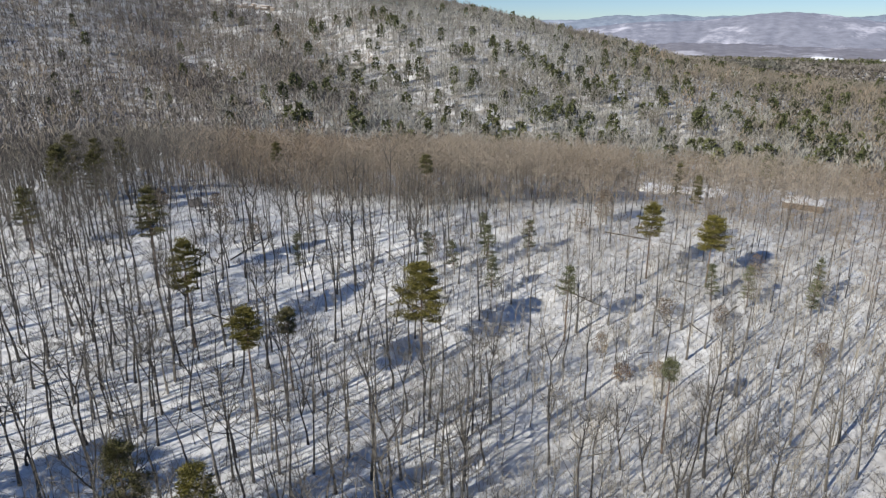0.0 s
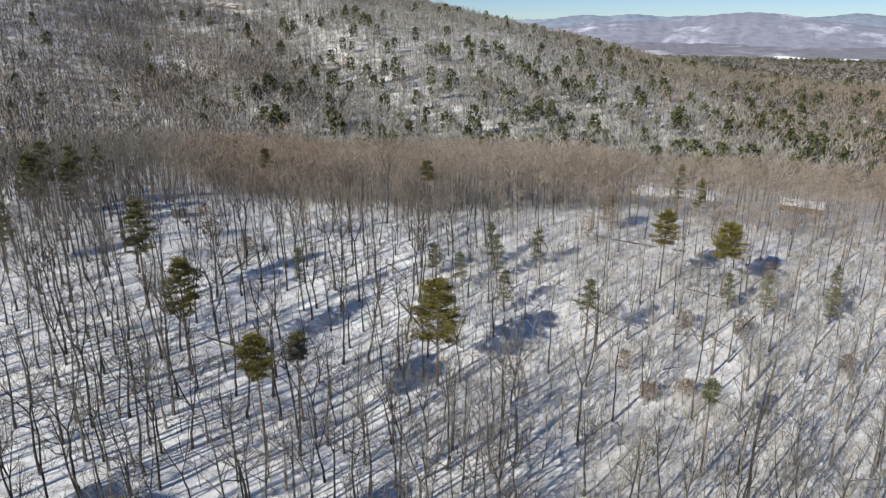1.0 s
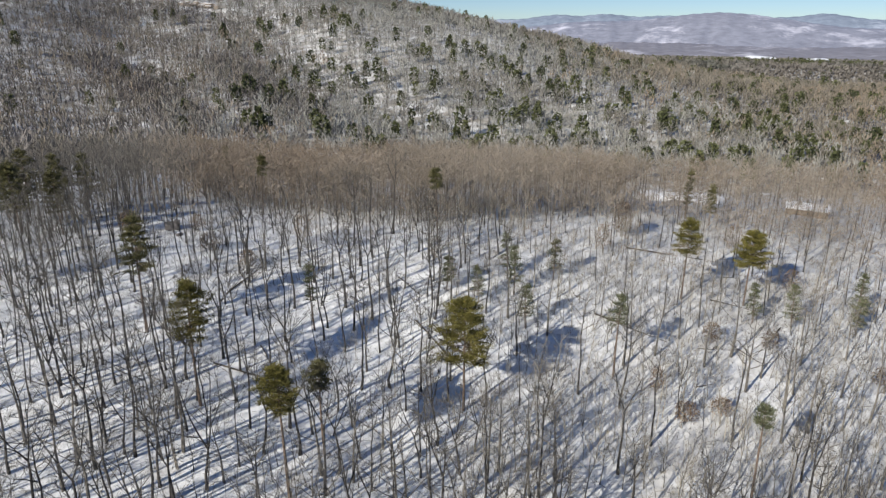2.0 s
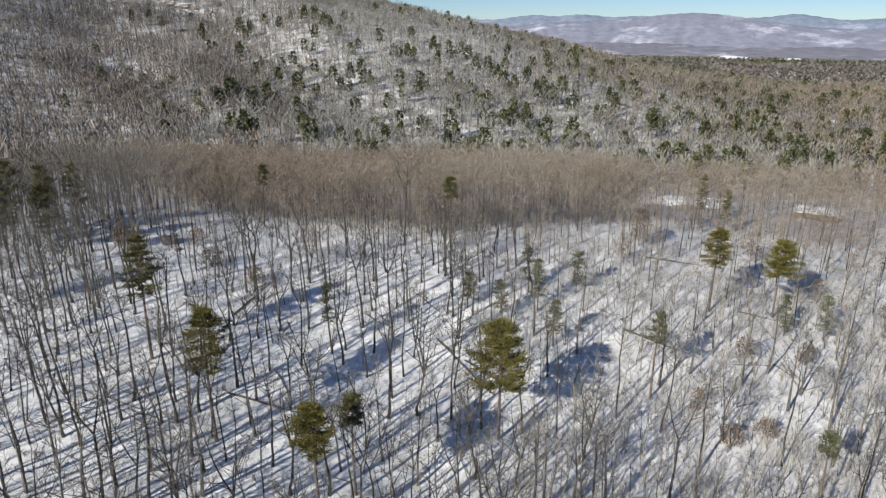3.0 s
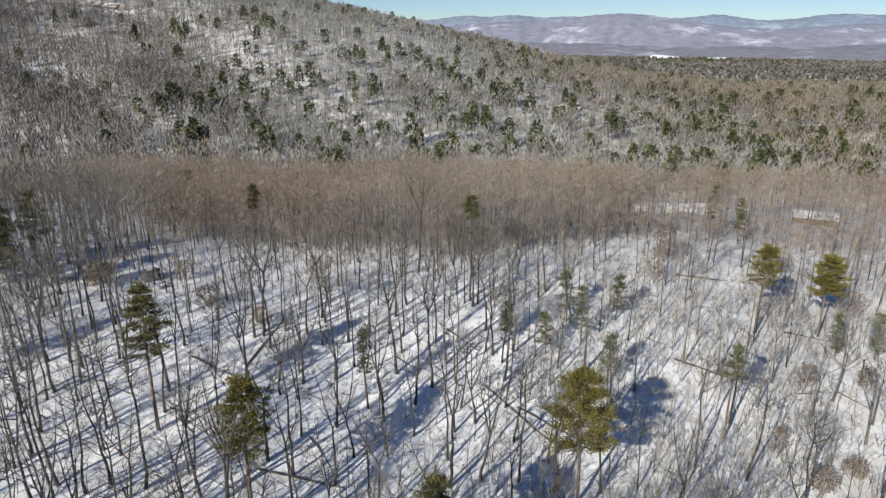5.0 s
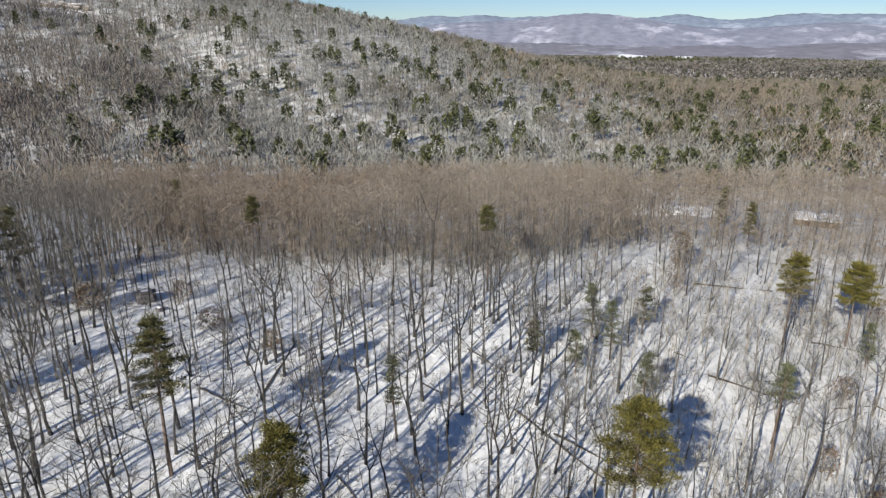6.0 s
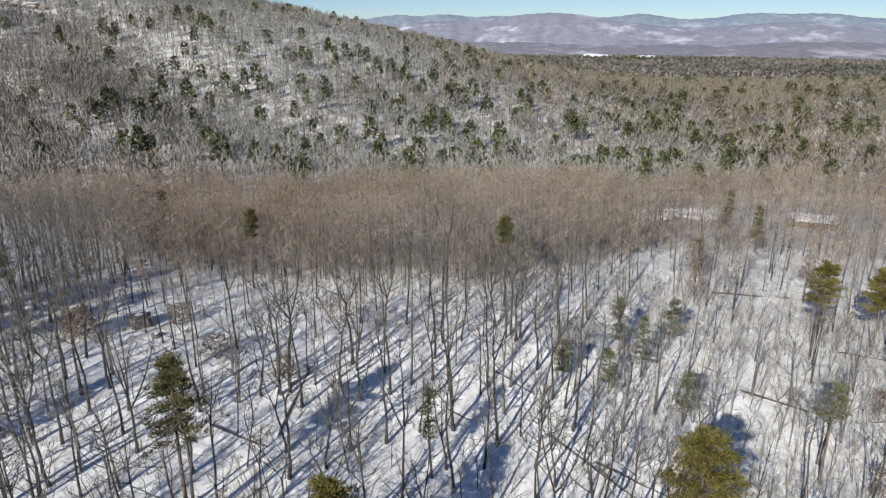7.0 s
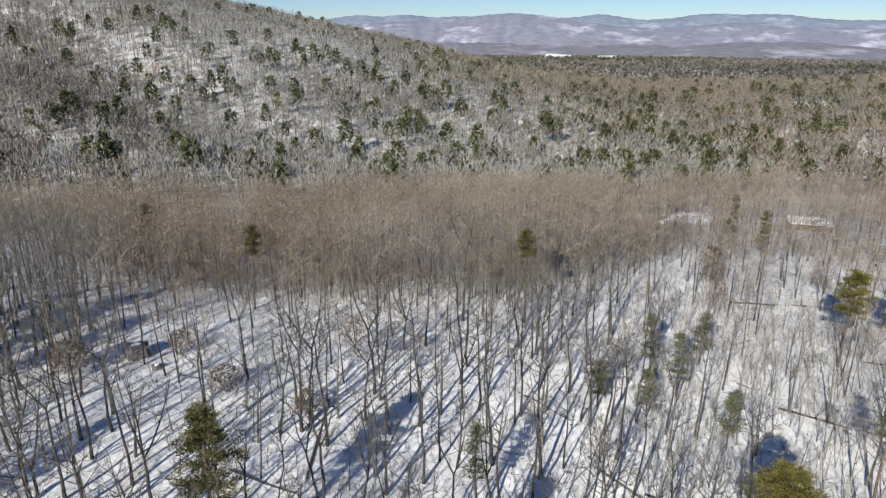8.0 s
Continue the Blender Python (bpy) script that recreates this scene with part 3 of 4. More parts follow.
# hardwoods whose feet show in the snow, from the near foot of the slope up to the brow
LOWER = [(-58.3, 51.2), (-59.9, 54.0), (-56.2, 59.1), (-30.5, 60.2), (-48.8, 62.2), (-33.2, 63.0), (-69.0, 65.4), (-72.2, 65.7), (-41.4, 65.9), (-58.7, 67.1), (-51.6, 67.3),
    (-53.6, 68.2), (-74.7, 69.4), (-24.1, 70.9), (-59.7, 71.6), (-58.4, 71.6), (-72.2, 71.9), (-36.4, 72.4), (-77.6, 72.9), (-46.9, 73.6), (-54.9, 77.0), (-69.2, 77.2), (-65.9,
    77.8), (-71.6, 77.9), (-34.0, 78.9), (-53.4, 79.3), (-74.5, 79.5), (-77.0, 79.5), (-73.1, 79.9), (-71.3, 80.5), (-27.0, 81.1), (-67.1, 82.1), (-56.4, 82.5), (-62.6, 82.8),
    (-60.9, 83.3), (-85.6, 83.8), (-72.6, 84.0), (-75.7, 84.8), (-70.7, 85.1), (-67.5, 85.6), (-80.8, 86.3), (-62.8, 86.9)]
MIDDLE = [(-64.0, 88.1), (-80.1, 88.2), (-53.6, 89.7), (-71.7, 89.7), (-73.7, 90.2), (-81.3, 91.9), (-43.8, 94.0), (-37.0, 94.8), (-66.9, 95.0), (-69.8, 96.9), (-83.5, 97.4),
    (-80.0, 97.5), (-83.4, 98.9), (-44.7, 99.6), (-33.6, 101.2), (-55.4, 101.5), (-57.7, 102.2), (-92.0, 102.3), (-76.9, 103.5), (-35.3, 103.6), (-82.6, 103.9), (-62.0, 104.0),
    (-87.2, 104.6), (-84.5, 104.7), (-55.4, 104.7), (-51.5, 106.2), (-67.5, 106.7), (-79.3, 106.7), (-39.0, 106.8), (-47.7, 108.3), (-35.9, 108.4), (-43.8, 108.7), (-49.4, 109.1),
    (-29.4, 109.7), (-72.1, 109.9), (-83.9, 110.3), (-61.1, 111.5), (-29.4, 113.2), (-66.0, 113.6), (-21.5, 113.6), (-63.8, 113.9), (-62.7, 114.4)]
UPPER = [(-50.9, 114.4), (-83.2, 114.5), (-30.6, 114.8), (-39.7, 115.2), (-24.5, 115.4), (-31.5, 115.5), (-56.8, 115.6), (-62.9, 115.7), (-38.7, 116.2), (-88.8, 116.5), (-43.5,
    117.5), (-45.5, 117.7), (-93.9, 118.9), (-61.1, 119.0), (-55.0, 119.3), (-55.6, 120.4), (-31.3, 120.6), (-88.4, 121.3), (-44.8, 122.0), (-95.5, 123.3), (-78.3, 123.3), (-36.7,
    123.4), (-70.5, 123.6), (-18.1, 124.5), (-43.3, 125.7), (-27.0, 126.0), (-33.1, 126.6), (-40.7, 126.8), (-34.3, 127.3), (-32.2, 127.5), (-26.4, 127.8), (-33.4, 128.2), (-51.1,
    129.9), (-35.6, 130.0), (-54.6, 130.6), (-22.2, 130.7), (-48.1, 130.8), (-24.2, 131.6), (-20.7, 133.1), (-41.9, 137.2), (-24.9, 138.5)]
marked = np.array(LOWER + MIDDLE + UPPER)
for x, y in marked:
    place(OLD[rng.integers(len(OLD))], used, stand(x, y, rng.uniform(0.85, 1.1), rng.uniform(0, 360)))
taken += [(x, y, 2.6) for x, y in marked]
old_xy = spread(7000, -135, 75, 42, 160, 3.9, taken, 3, lambda x, y, r: in_plan(x, y) and r.uniform() > 0.82 * thicket(x, y) and (y < 62 or x < -80 or x > 0 or r.uniform() < 0.4) and not opening(x, y))
near_first = old_xy[np.argsort(np.hypot(old_xy[:, 0] + 32, old_xy[:, 1] - 30))]
for x, y in near_first[:300 - len(marked)]:
    place(OLD[rng.integers(len(OLD))], used, stand(x, y, rng.uniform(0.78, 1.12), rng.uniform(0, 360)))
behind = spread(3500, -135, 45, -25, 75, 7.0, taken, 14, lambda x, y, r: not in_plan(x, y))      # the wood goes on unseen below the flight's start, added also for its shadows
rest_old = np.concatenate([near_first[300 - len(marked):], behind])
taken += [(x, y, 1.4) for x, y in old_xy]
lower_xy = spread(1500, -92, -10, 40, 84, 2.4, taken, 31, lambda x, y, r: in_plan(x, y) and r.uniform() < 0.1)      # closer wood at the foot of the slope
west_xy = spread(1500, -140, -92, 98, 182, 2.8, taken, 32, lambda x, y, r: in_plan(x, y, 8) and r.uniform() < 0.3)      # and round the pines at its western end
rest_old = np.concatenate([rest_old, lower_xy, west_xy])
young_xy = spread(16000, -40, 90, 38, 150, 1.75, taken, 4, lambda x, y, r: in_plan(x, y) and r.uniform() < (0.1 + 0.9 * thicket(x, y)) * (0.6 + 0.75 * math.sin(0.23 * x + 0.7 * math.sin(0.14 * y)) * math.sin(0.19 * y + 0.05 * x)) and not opening(x, y))
young_first = young_xy[np.argsort(np.hypot(young_xy[:, 0] - 5, young_xy[:, 1] - 60))]
for x, y in young_first[:300]:
    place(YOUNG[rng.integers(len(YOUNG))], used, stand(x, y, rng.uniform(0.45, 1.0), rng.uniform(0, 360)))
rest_young = young_first[300:]


def wood_of(name, label, shapes, xy, low, high, material, sink=0.0, wide=1.0, seed=5):
    """Trees past counting, joined into one."""
    r = np.random.default_rng(seed)
    pick = r.integers(len(shapes), size=len(xy))
    pieces = []
    for k, shape in enumerate(shapes):
        q = xy[pick == k]
        if len(q):
            xyz = np.stack([q[:, 0], q[:, 1], ground_z(q[:, 0], q[:, 1]) - sink], -1)
            pieces.append(scatter(shape, xyz, r.uniform(low, high, len(q)), r.uniform(0, 6.28, len(q)), wide))
    return tagged(new(name, mesh_from(name, *merge(pieces), material)), label, "trees", kind="stuff")


def brow_tree(seed, low=0.16, n=13, m=34, broad=4.4):
    """A leafless tree of the brow: slim trunk, spreading limbs and a rounded haze of fine twigs."""
    r = np.random.default_rng(seed)
    az = np.arange(n) * 2.4 + r.uniform(-0.5, 0.5, n)
    f = np.linspace(low, 0.9, n)
    reach = broad * np.sqrt(np.maximum(0.12, 1 - ((f - 0.5) / 0.62) ** 2)) * r.uniform(0.65, 1.15, n)
    tilt = r.normal(0, 0.5, 2)
    p = np.stack([tilt[0] * f, tilt[1] * f, 12.6 * f], -1)
    d = np.stack([np.cos(az) * reach, np.sin(az) * reach, reach * 0.45 + 0.6], -1)
    g = r.uniform(0.2, 1.05, (n, m, 1)) ** 0.8
    q = (p[:, None] + d[:, None] * g + r.normal(0, 0.35, (n, m, 3))).reshape(-1, 3)
    w = (unit(unit(d)[:, None] * 0.25 + r.normal(0, 0.7, (n, m, 3)) + np.array([0, 0, 0.1])) * r.uniform(0.5, 1.35, (n, m, 1))).reshape(-1, 3)
    return merge([spikes(np.array([[0, 0, -0.4]]), np.array([[tilt[0], tilt[1], 12.4]]), 0.13), spikes(p, d, 0.044, 1), spikes(q, w, 0.028, 1)])


MID = [brow_tree(70 + k) for k in range(8)]
MID_YOUNG = [merge(bare_shape(80 + k, 10, 0.065, 0.25, 7, 4, 4, sides=3, twig_r=0.01, rise=1.2, reach=0.36, fine=False)) for k in range(5)]
THIN = [merge(bare_shape(75 + k, 15.0, 0.15, 0.35, 9, 4, 8, sides=4, twig_r=0.012, rise=0.75, reach=0.38, fine=False)) for k in range(6)]
upslope = (rest_old[:, 1] > 118) & (rest_old[:, 0] > -92)
wood_of("further_bare_trees", "more leafless hardwoods standing in snow", THIN, rest_old[~upslope], 0.8, 1.1, TWIG)


def dark_boles(wood, shapes):
    """Bark on the trunks, with which each tree begins."""
    wood.data.materials.append(BARK)
    boles = np.arange(len(wood.data.polygons)) % len(shapes[0][1]) < 3
    wood.data.polygons.foreach_set("material_index", boles.astype(np.int32))


FRINGE = [brow_tree(170 + k, 0.42, 9, 20, 2.9) for k in range(8)]
dark_boles(wood_of("upslope_bare_trees", "leafless hardwoods with brown twigs below the brow", FRINGE, rest_old[upslope], 0.85, 1.15, BAND), FRINGE)
wood_of("further_young_trees", "dense pale young leafless growth", MID_YOUNG, rest_young, 0.45, 1.0, PALE_TWIG)


def on_brow(x, y):
    """Between the front of the wood above the open slope and the far side of the crest."""
    front = np.interp(x, (-135, -116, -105, -98, -88, -72, -60, -35, -14, 6), (192, 187, 175, 166, 157, 150, 147, 144, 152, 167))
    return y > front and x > np.interp(y, (96, 115, 157, 228, 262), (-124, -121, -125, -148, -158))


brow_xy = spread(20000, -300, 190, 96, 262, 2.9, taken, 6, lambda x, y, r: in_plan(x, y, 8) and on_brow(x, y) and r.uniform() < (1.0 if y < 182 else 0.45 if y < 205 else 0.2) * (1 - 0.5 * float(smooth(-2, 12, x))) and not opening(x, y))
brow = wood_of("brow_wood", "band of brown leafless wood along the brow of the hill", MID, brow_xy, 0.85, 1.1, BAND)
dark_boles(brow, MID)
MANTLE = [brow_tree(270 + k, 0.2, 12, 34, 3.6) for k in range(6)]
mantle_xy = spread(14000, -135, 60, 130, 205, 2.0, (), 26, lambda x, y, r: in_plan(x, y, 8) and on_brow(x, y) and not on_brow(x, y - 13) and not opening(x, y) and r.uniform() < 0.8 * (1 - float(smooth(-6, 10, x))) * float(smooth(-104, -84, x)))
dark_boles(wood_of("mantle_wood", "close brown leafless wood at the front of the brow", MANTLE, mantle_xy, 0.55, 0.95, BAND), MANTLE)

# ---------------------------------------------------------------- valley and mountain woods
def slope_tree(seed, m=7, r_twig=0.175):
    """A leafless tree for the far slopes: trunk, limbs and a haze of twigs."""
    r = np.random.default_rng(seed)
    az = np.arange(9) * 2.4 + r.uniform(-0.4, 0.4, 9)
    f = np.linspace(0.35, 0.9, 9)
    reach = 6.2 * (1.1 - f) * r.uniform(0.7, 1.2, 9)
    p = np.stack([0 * az, 0 * az, 12 * f], -1)
    d = np.stack([np.cos(az) * reach, np.sin(az) * reach, reach * 0.75 + 1.2], -1)
    g = r.uniform(0.2, 1.0, (9, m, 1))
    q = (p[:, None] + d[:, None] * g).reshape(-1, 3)
    w = (unit(unit(d)[:, None] * 0.4 + r.normal(0, 0.3, (9, m, 3)) + np.array([0, 0, 0.6])) * r.uniform(1.2, 2.8, (9, m, 1))).reshape(-1, 3)
    return merge([spikes(np.array([[0, 0, -0.4]]), np.array([[r.normal(0, 0.4), r.normal(0, 0.4), 13.0]]), 0.24), spikes(p, d, 0.13, 1), spikes(q, w, r_twig, 1)])


# single pines that stand out on the mountain face, along its foot and on the plain
FACE = [(-116, 555), (-105, 556), (-100, 552), (-88, 585), (-75, 581), (-59, 573), (-98, 474), (-85, 477), (-82, 456), (-65, 484), (-51, 472), (-51, 540), (-42, 540), (-34, 524),
    (-22, 499), (-219, 668), (-208, 664), (-191, 630), (-180, 613), (-169, 598), (-187, 556), (-187, 588), (-147, 546), (-133, 588), (-135, 490), (-129, 498), (-124, 479), (-135,
    462), (-145, 479), (-147, 445), (-160, 449), (-179, 468), (-164, 502), (-204, 505), (-202, 488), (-228, 526), (-265, 624), (-285, 591), (-259, 544), (-198, 429), (-191, 418),
    (-167, 411), (-169, 393), (-144, 395), (-112, 401)]
FOOT = [(-13, 514), (-7, 476), (2, 478), (10, 486), (-14, 435), (-22, 422), (-34, 396), (-38, 432), (-70, 373), (-56, 381), (-50, 353), (-84, 343), (-78, 356), (-40, 314), (-35,
    330), (-18, 333), (-6, 337), (9, 366), (10, 382), (-3, 400), (42, 459), (28, 435), (58, 419), (12, 454), (60, 506), (41, 481), (-155, 329), (-151, 333), (-206, 364), (-127,
    350), (-117, 328), (-103, 330), (-94, 326), (-87, 302), (-81, 296), (80, 390), (79, 449)]
PLAIN = [(123, 444), (112, 444), (138, 461), (102, 358), (114, 368), (111, 344), (109, 332), (110, 310), (148, 385), (151, 377), (150, 367), (144, 336), (155, 336), (203, 402),
    (207, 396), (201, 434), (207, 433), (193, 459), (178, 451), (205, 534), (527, 1109), (295, 598), (302, 551), (222, 395), (178, 336), (238, 667), (256, 726), (273, 731), (65,
    332), (76, 324)]
BELTS = [(-329, 605), (-254, 522), (-203, 455), (-158, 401), (-127, 360), (-100, 338), (-210, 350), (-187, 338), (-168, 330), (-13, 689), (2, 611), (-290, 562), (-228, 488), (-180, 428), (-142, 380)]
GAPS = [(40, 390), (70, 402), (15, 370), (-45, 372), (258, 558), (290, 535), (230, 566), (216, 514), (-280, 379), (-262, 370), (-242, 362), (-205, 392), (-182, 368), (-276, 542), (-289, 494), (-299, 477), (-230, 643), (-206, 579), (-215, 610), (-182, 460), (-366, 528), (-193, 702), (-16, 398), (7, 451), (-325, 593), (-325, 644), (-193, 385), (-228, 624), (-186, 540), (-139, 489), (-106, 445), (-85, 419), (-142, 344), (-57, 395), (-120, 465)]


def growth(x, y):
    """Denser belts of wood run down the mountain between thin snowy stretches."""
    belt = max(math.exp(-((x - a) ** 2 + (y - b) ** 2) / 900) for a, b in BELTS)
    gap = max(math.exp(-((x - a) ** 2 + (y - b) ** 2) / 700) for a, b in GAPS)
    return (1 + 0.8 * belt) * (1 - 0.82 * gap)


def bare_ground(x, y):
    """Open ground below the ledges near the summit and on the far clearing in the valley."""
    return swath(x, y, -355, 690, 18, 24, 9) or swath(x, y, 300, 526, 16, 40, 10)


FAR = [slope_tree(90 + k) for k in range(8)]
slope_xy = spread(95000, -640, 620, 283, 1050, 4.3, [(x, y, 3.2) for x, y in FACE + FOOT + PLAIN], 7, lambda x, y, r: in_plan(x, y, 20) and (y < 800 or x > 0) and not bare_ground(x, y) and r.uniform() < growth(x, y) * (1.02 - 0.0006 * y + 0.35 * float(smooth(0, 150, x)) + 0.3 * float(smooth(-120, -320, x))) * (0.8 + 0.4 * math.sin(0.019 * x + 0.013 * y) * math.sin(0.023 * y - 0.008 * x)))
slope_xy = np.concatenate([slope_xy, spread(9000, -340, -122, 110, 288, 4.6, (), 17, lambda x, y, r: in_plan(x, y, 60) and x < np.interp(y, (96, 115, 157, 228, 290), (-128, -126, -130, -150, -165)) and r.uniform() < 0.8)])
lower, west = slope_xy[:, 1] < 480, slope_xy[:, 0] + np.random.default_rng(77).normal(0, 45, len(slope_xy)) < -0.45 * slope_xy[:, 1]
HIGH = [slope_tree(60 + k, 3, 0.27) for k in range(8)]
plain_side = slope_xy[:, 0] + np.random.default_rng(78).normal(0, 40, len(slope_xy)) > 40 + 70 * smooth(560, 420, slope_xy[:, 1])
dark_boles(wood_of("mountain_wood", "leafless forest over the snowy mountain slope", FAR, slope_xy[lower & ~west & ~plain_side], 0.7, 1.15, FROST_WOOD, wide=1.1), FAR)
dark_boles(wood_of("upper_mountain_wood", "frosted leafless forest high on the snowy mountain", HIGH, slope_xy[~lower & ~west & ~plain_side], 0.7, 1.15, FROST_WOOD, wide=1.1), HIGH)
dark_boles(wood_of("foot_wood", "brown leafless forest where the mountain meets the valley", HIGH, slope_xy[~west & plain_side], 0.7, 1.15, FAR_WOOD, wide=1.1), HIGH)
dark_boles(wood_of("western_mountain_wood", "taller leafless forest on the western flank of the mountain", HIGH, slope_xy[west][::3], 0.85, 1.25, DARK_WOOD, wide=1.0), HIGH)
dark_boles(wood_of("western_grey_wood", "grey leafless forest on the western flank of the mountain", HIGH, np.concatenate([slope_xy[west][1::3], slope_xy[west][2::3]]), 0.7, 1.15, FAR_WOOD, wide=1.0), HIGH)


def in_belt(x, y, r):
    """Close dark wood in folds that run down the mountain, and a fringe along its crest."""
    near = min((x - a) ** 2 + (y - b) ** 2 for a, b in FOLDS)
    crest = abs(y - np.interp(x, (-260, -190, -126, -62, 0), (806, 806, 782, 722, 750)) - 4) < 34 and -270 < x < 5
    clear = max(math.exp(-((x - a) ** 2 + (y - b) ** 2) / 500) for a, b in GAPS)
    return r.uniform() < math.exp(-near / 190) * (1 - clear) or (crest and r.uniform() < 0.7)


FOLDS = [(-396, 612), (-366, 639), (-340, 648), (-310, 640), (-255, 509), (-240, 495), (-224, 481), (-206, 460), (-190, 440), (-177, 423), (-165, 407), (-143, 379), (-306, 474), (-290, 450), (-275, 431),
         (-257, 410), (-239, 390), (-215, 370), (-192, 352), (-331, 472), (-393, 559)]
fold_xy = spread(60000, -440, 20, 330, 850, 3.2, (), 27, lambda x, y, r: not bare_ground(x, y) and in_belt(x, y, r))
dark_boles(wood_of("fold_wood", "close dark leafless wood in the folds and on the crest of the mountain", HIGH, fold_xy, 0.6, 0.95, DARK_WOOD, wide=1.25), HIGH)


def far_tree(seed):
    r = np.random.default_rng(seed)
    az = np.arange(7) * 2.4
    d = np.stack([np.cos(az) * 2.6, np.sin(az) * 2.6, r.uniform(3, 7, 7)], -1)
    p = np.stack([0 * az, 0 * az, r.uniform(4, 8, 7)], -1)
    return merge([spikes(np.zeros((1, 3)), np.array([[0, 0, 13.0]]), 0.3), spikes(p, d, 0.85, 1)])


def far_pine(seed, n=150):
    """A pine for the far slopes: short bare stem under a rounded or pointed crown of tufts."""
    r = np.random.default_rng(seed)
    v = r.uniform(0, 1, n)
    az = r.uniform(0, 6.28, n)
    full = np.sqrt(np.maximum(0.06, 1 - ((v - 0.33) / 0.7) ** 2)) if seed % 3 else (1 - v) ** 0.7 + 0.1
    reach = 2.45 * full * r.uniform(0.35, 1.0, n)
    p = np.stack([np.cos(az) * reach, np.sin(az) * reach, 4.2 + 7.6 * v], -1)
    d = unit(np.stack([np.cos(az), np.sin(az), 0 * az + 0.5], -1) + r.normal(0, 0.6, (n, 3))) * r.uniform(0.8, 1.5, (n, 1))
    return merge([spikes(np.zeros((1, 3)), np.array([[0, 0, 12.0]]), 0.2), spikes(p, d, 0.58 * math.sqrt(150 / n), 1)])


FAR_TREES = [far_tree(k) for k in range(5)]
FAR_PINES = [far_pine(k) for k in range(6)]
def field(x, y):
    """Open white fields beyond the plain, with the ground before them."""
    return swath(x, y, 571, 1981, 38, 130, 40) or swath(x, y, 716, 1985, 32, 130, 40)


plain_xy = spread(90000, -300, 2300, 850, 2700, 11.5, (), 8, lambda x, y, r: in_plan(x, y, 40) and not field(x, y))
plain_xy = np.concatenate([plain_xy, spread(22000, 130, 950, 760, 1500, 5.5, (), 18, lambda x, y, r: in_plan(x, y, 20) and not field(x, y) and r.uniform() < 0.75 + 0.4 * math.sin(0.02 * x) * math.sin(0.013 * y))])
wood_of("valley_wood", "far leafless forest over the valley floor", FAR_TREES, plain_xy, 0.65, 0.95, VALLEY_WOOD, wide=2.6)


def pine_country(x, y, r):
    """Pines stand in drifts, thicker on the plain and along the foot of the mountain."""
    if not in_plan(x, y, 20) or bare_ground(x, y) or field(x, y):
        return False
    drift = 0.5 + 0.5 * math.sin(0.021 * x + 1.3 + 0.9 * math.sin(0.017 * y)) * math.sin(0.024 * y + 0.8 * math.sin(0.02 * x))
    foot = float(smooth(-260, 60, x)) * (1 - 0.4 * float(smooth(900, 1800, y)))
    return r.uniform() < (0.07 + 0.75 * foot * drift ** 1.8) * 0.8


SLOPE_PINES = []
for k in range(8):
    v, t = far_pine(20 + k)
    top = new("slope_pine")
    part("trunk", mesh_from("slope_pine_trunk", *tube([(0, 0, -0.4), (0.1, 0, 6), (0, 0, 12)], (0.2, 0.14, 0.03), 5), PINE_BARK, True), top)
    part("crown", mesh_from("slope_pine_crown", v, t, FAR_NEEDLE), top)
    SLOPE_PINES.append(tagged(top, "dark pine standing out on the snowy wooded slope", "tree", "pines across the valley"))
for x, y in FACE + FOOT + PLAIN:
    place(SLOPE_PINES[rng.integers(len(SLOPE_PINES))], used, stand(x, y, rng.uniform(1.1, 1.55), rng.uniform(0, 360)))
    if rng.uniform() < 0.4:
        place(SLOPE_PINES[rng.integers(len(SLOPE_PINES))], used, stand(x + rng.uniform(3, 7), y + rng.uniform(-4, 6), rng.uniform(0.7, 1.1), rng.uniform(0, 360)))
pine_xy = spread(4200, -520, 520, 280, 1000, 8.0, (), 9, pine_country)
wood_of("mountain_pines", "dark pines scattered over the snowy slope and valley", FAR_PINES, pine_xy, 0.8, 1.35, FAR_NEEDLE)
pine_xy2 = spread(5000, -300, 2000, 1000, 2600, 18.0, (), 10, pine_country)
pine_xy2 = np.concatenate([pine_xy2, spread(700, 280, 680, 1400, 1600, 11.0, (), 19, lambda x, y, r: not field(x, y)), spread(500, 120, 420, 700, 1100, 11.0, (), 20, pine_country), spread(1300, 0, 380, 430, 1100, 9.0, (), 21, lambda x, y, r: r.uniform() < 0.42 + 0.7 * math.sin(0.03 * x) * math.sin(0.02 * y))])
wood_of("valley_pines", "far dark pines over the valley floor", [far_pine(k, 60) for k in range(6)], pine_xy2, 0.75, 1.2, FAR_NEEDLE, wide=1.3)


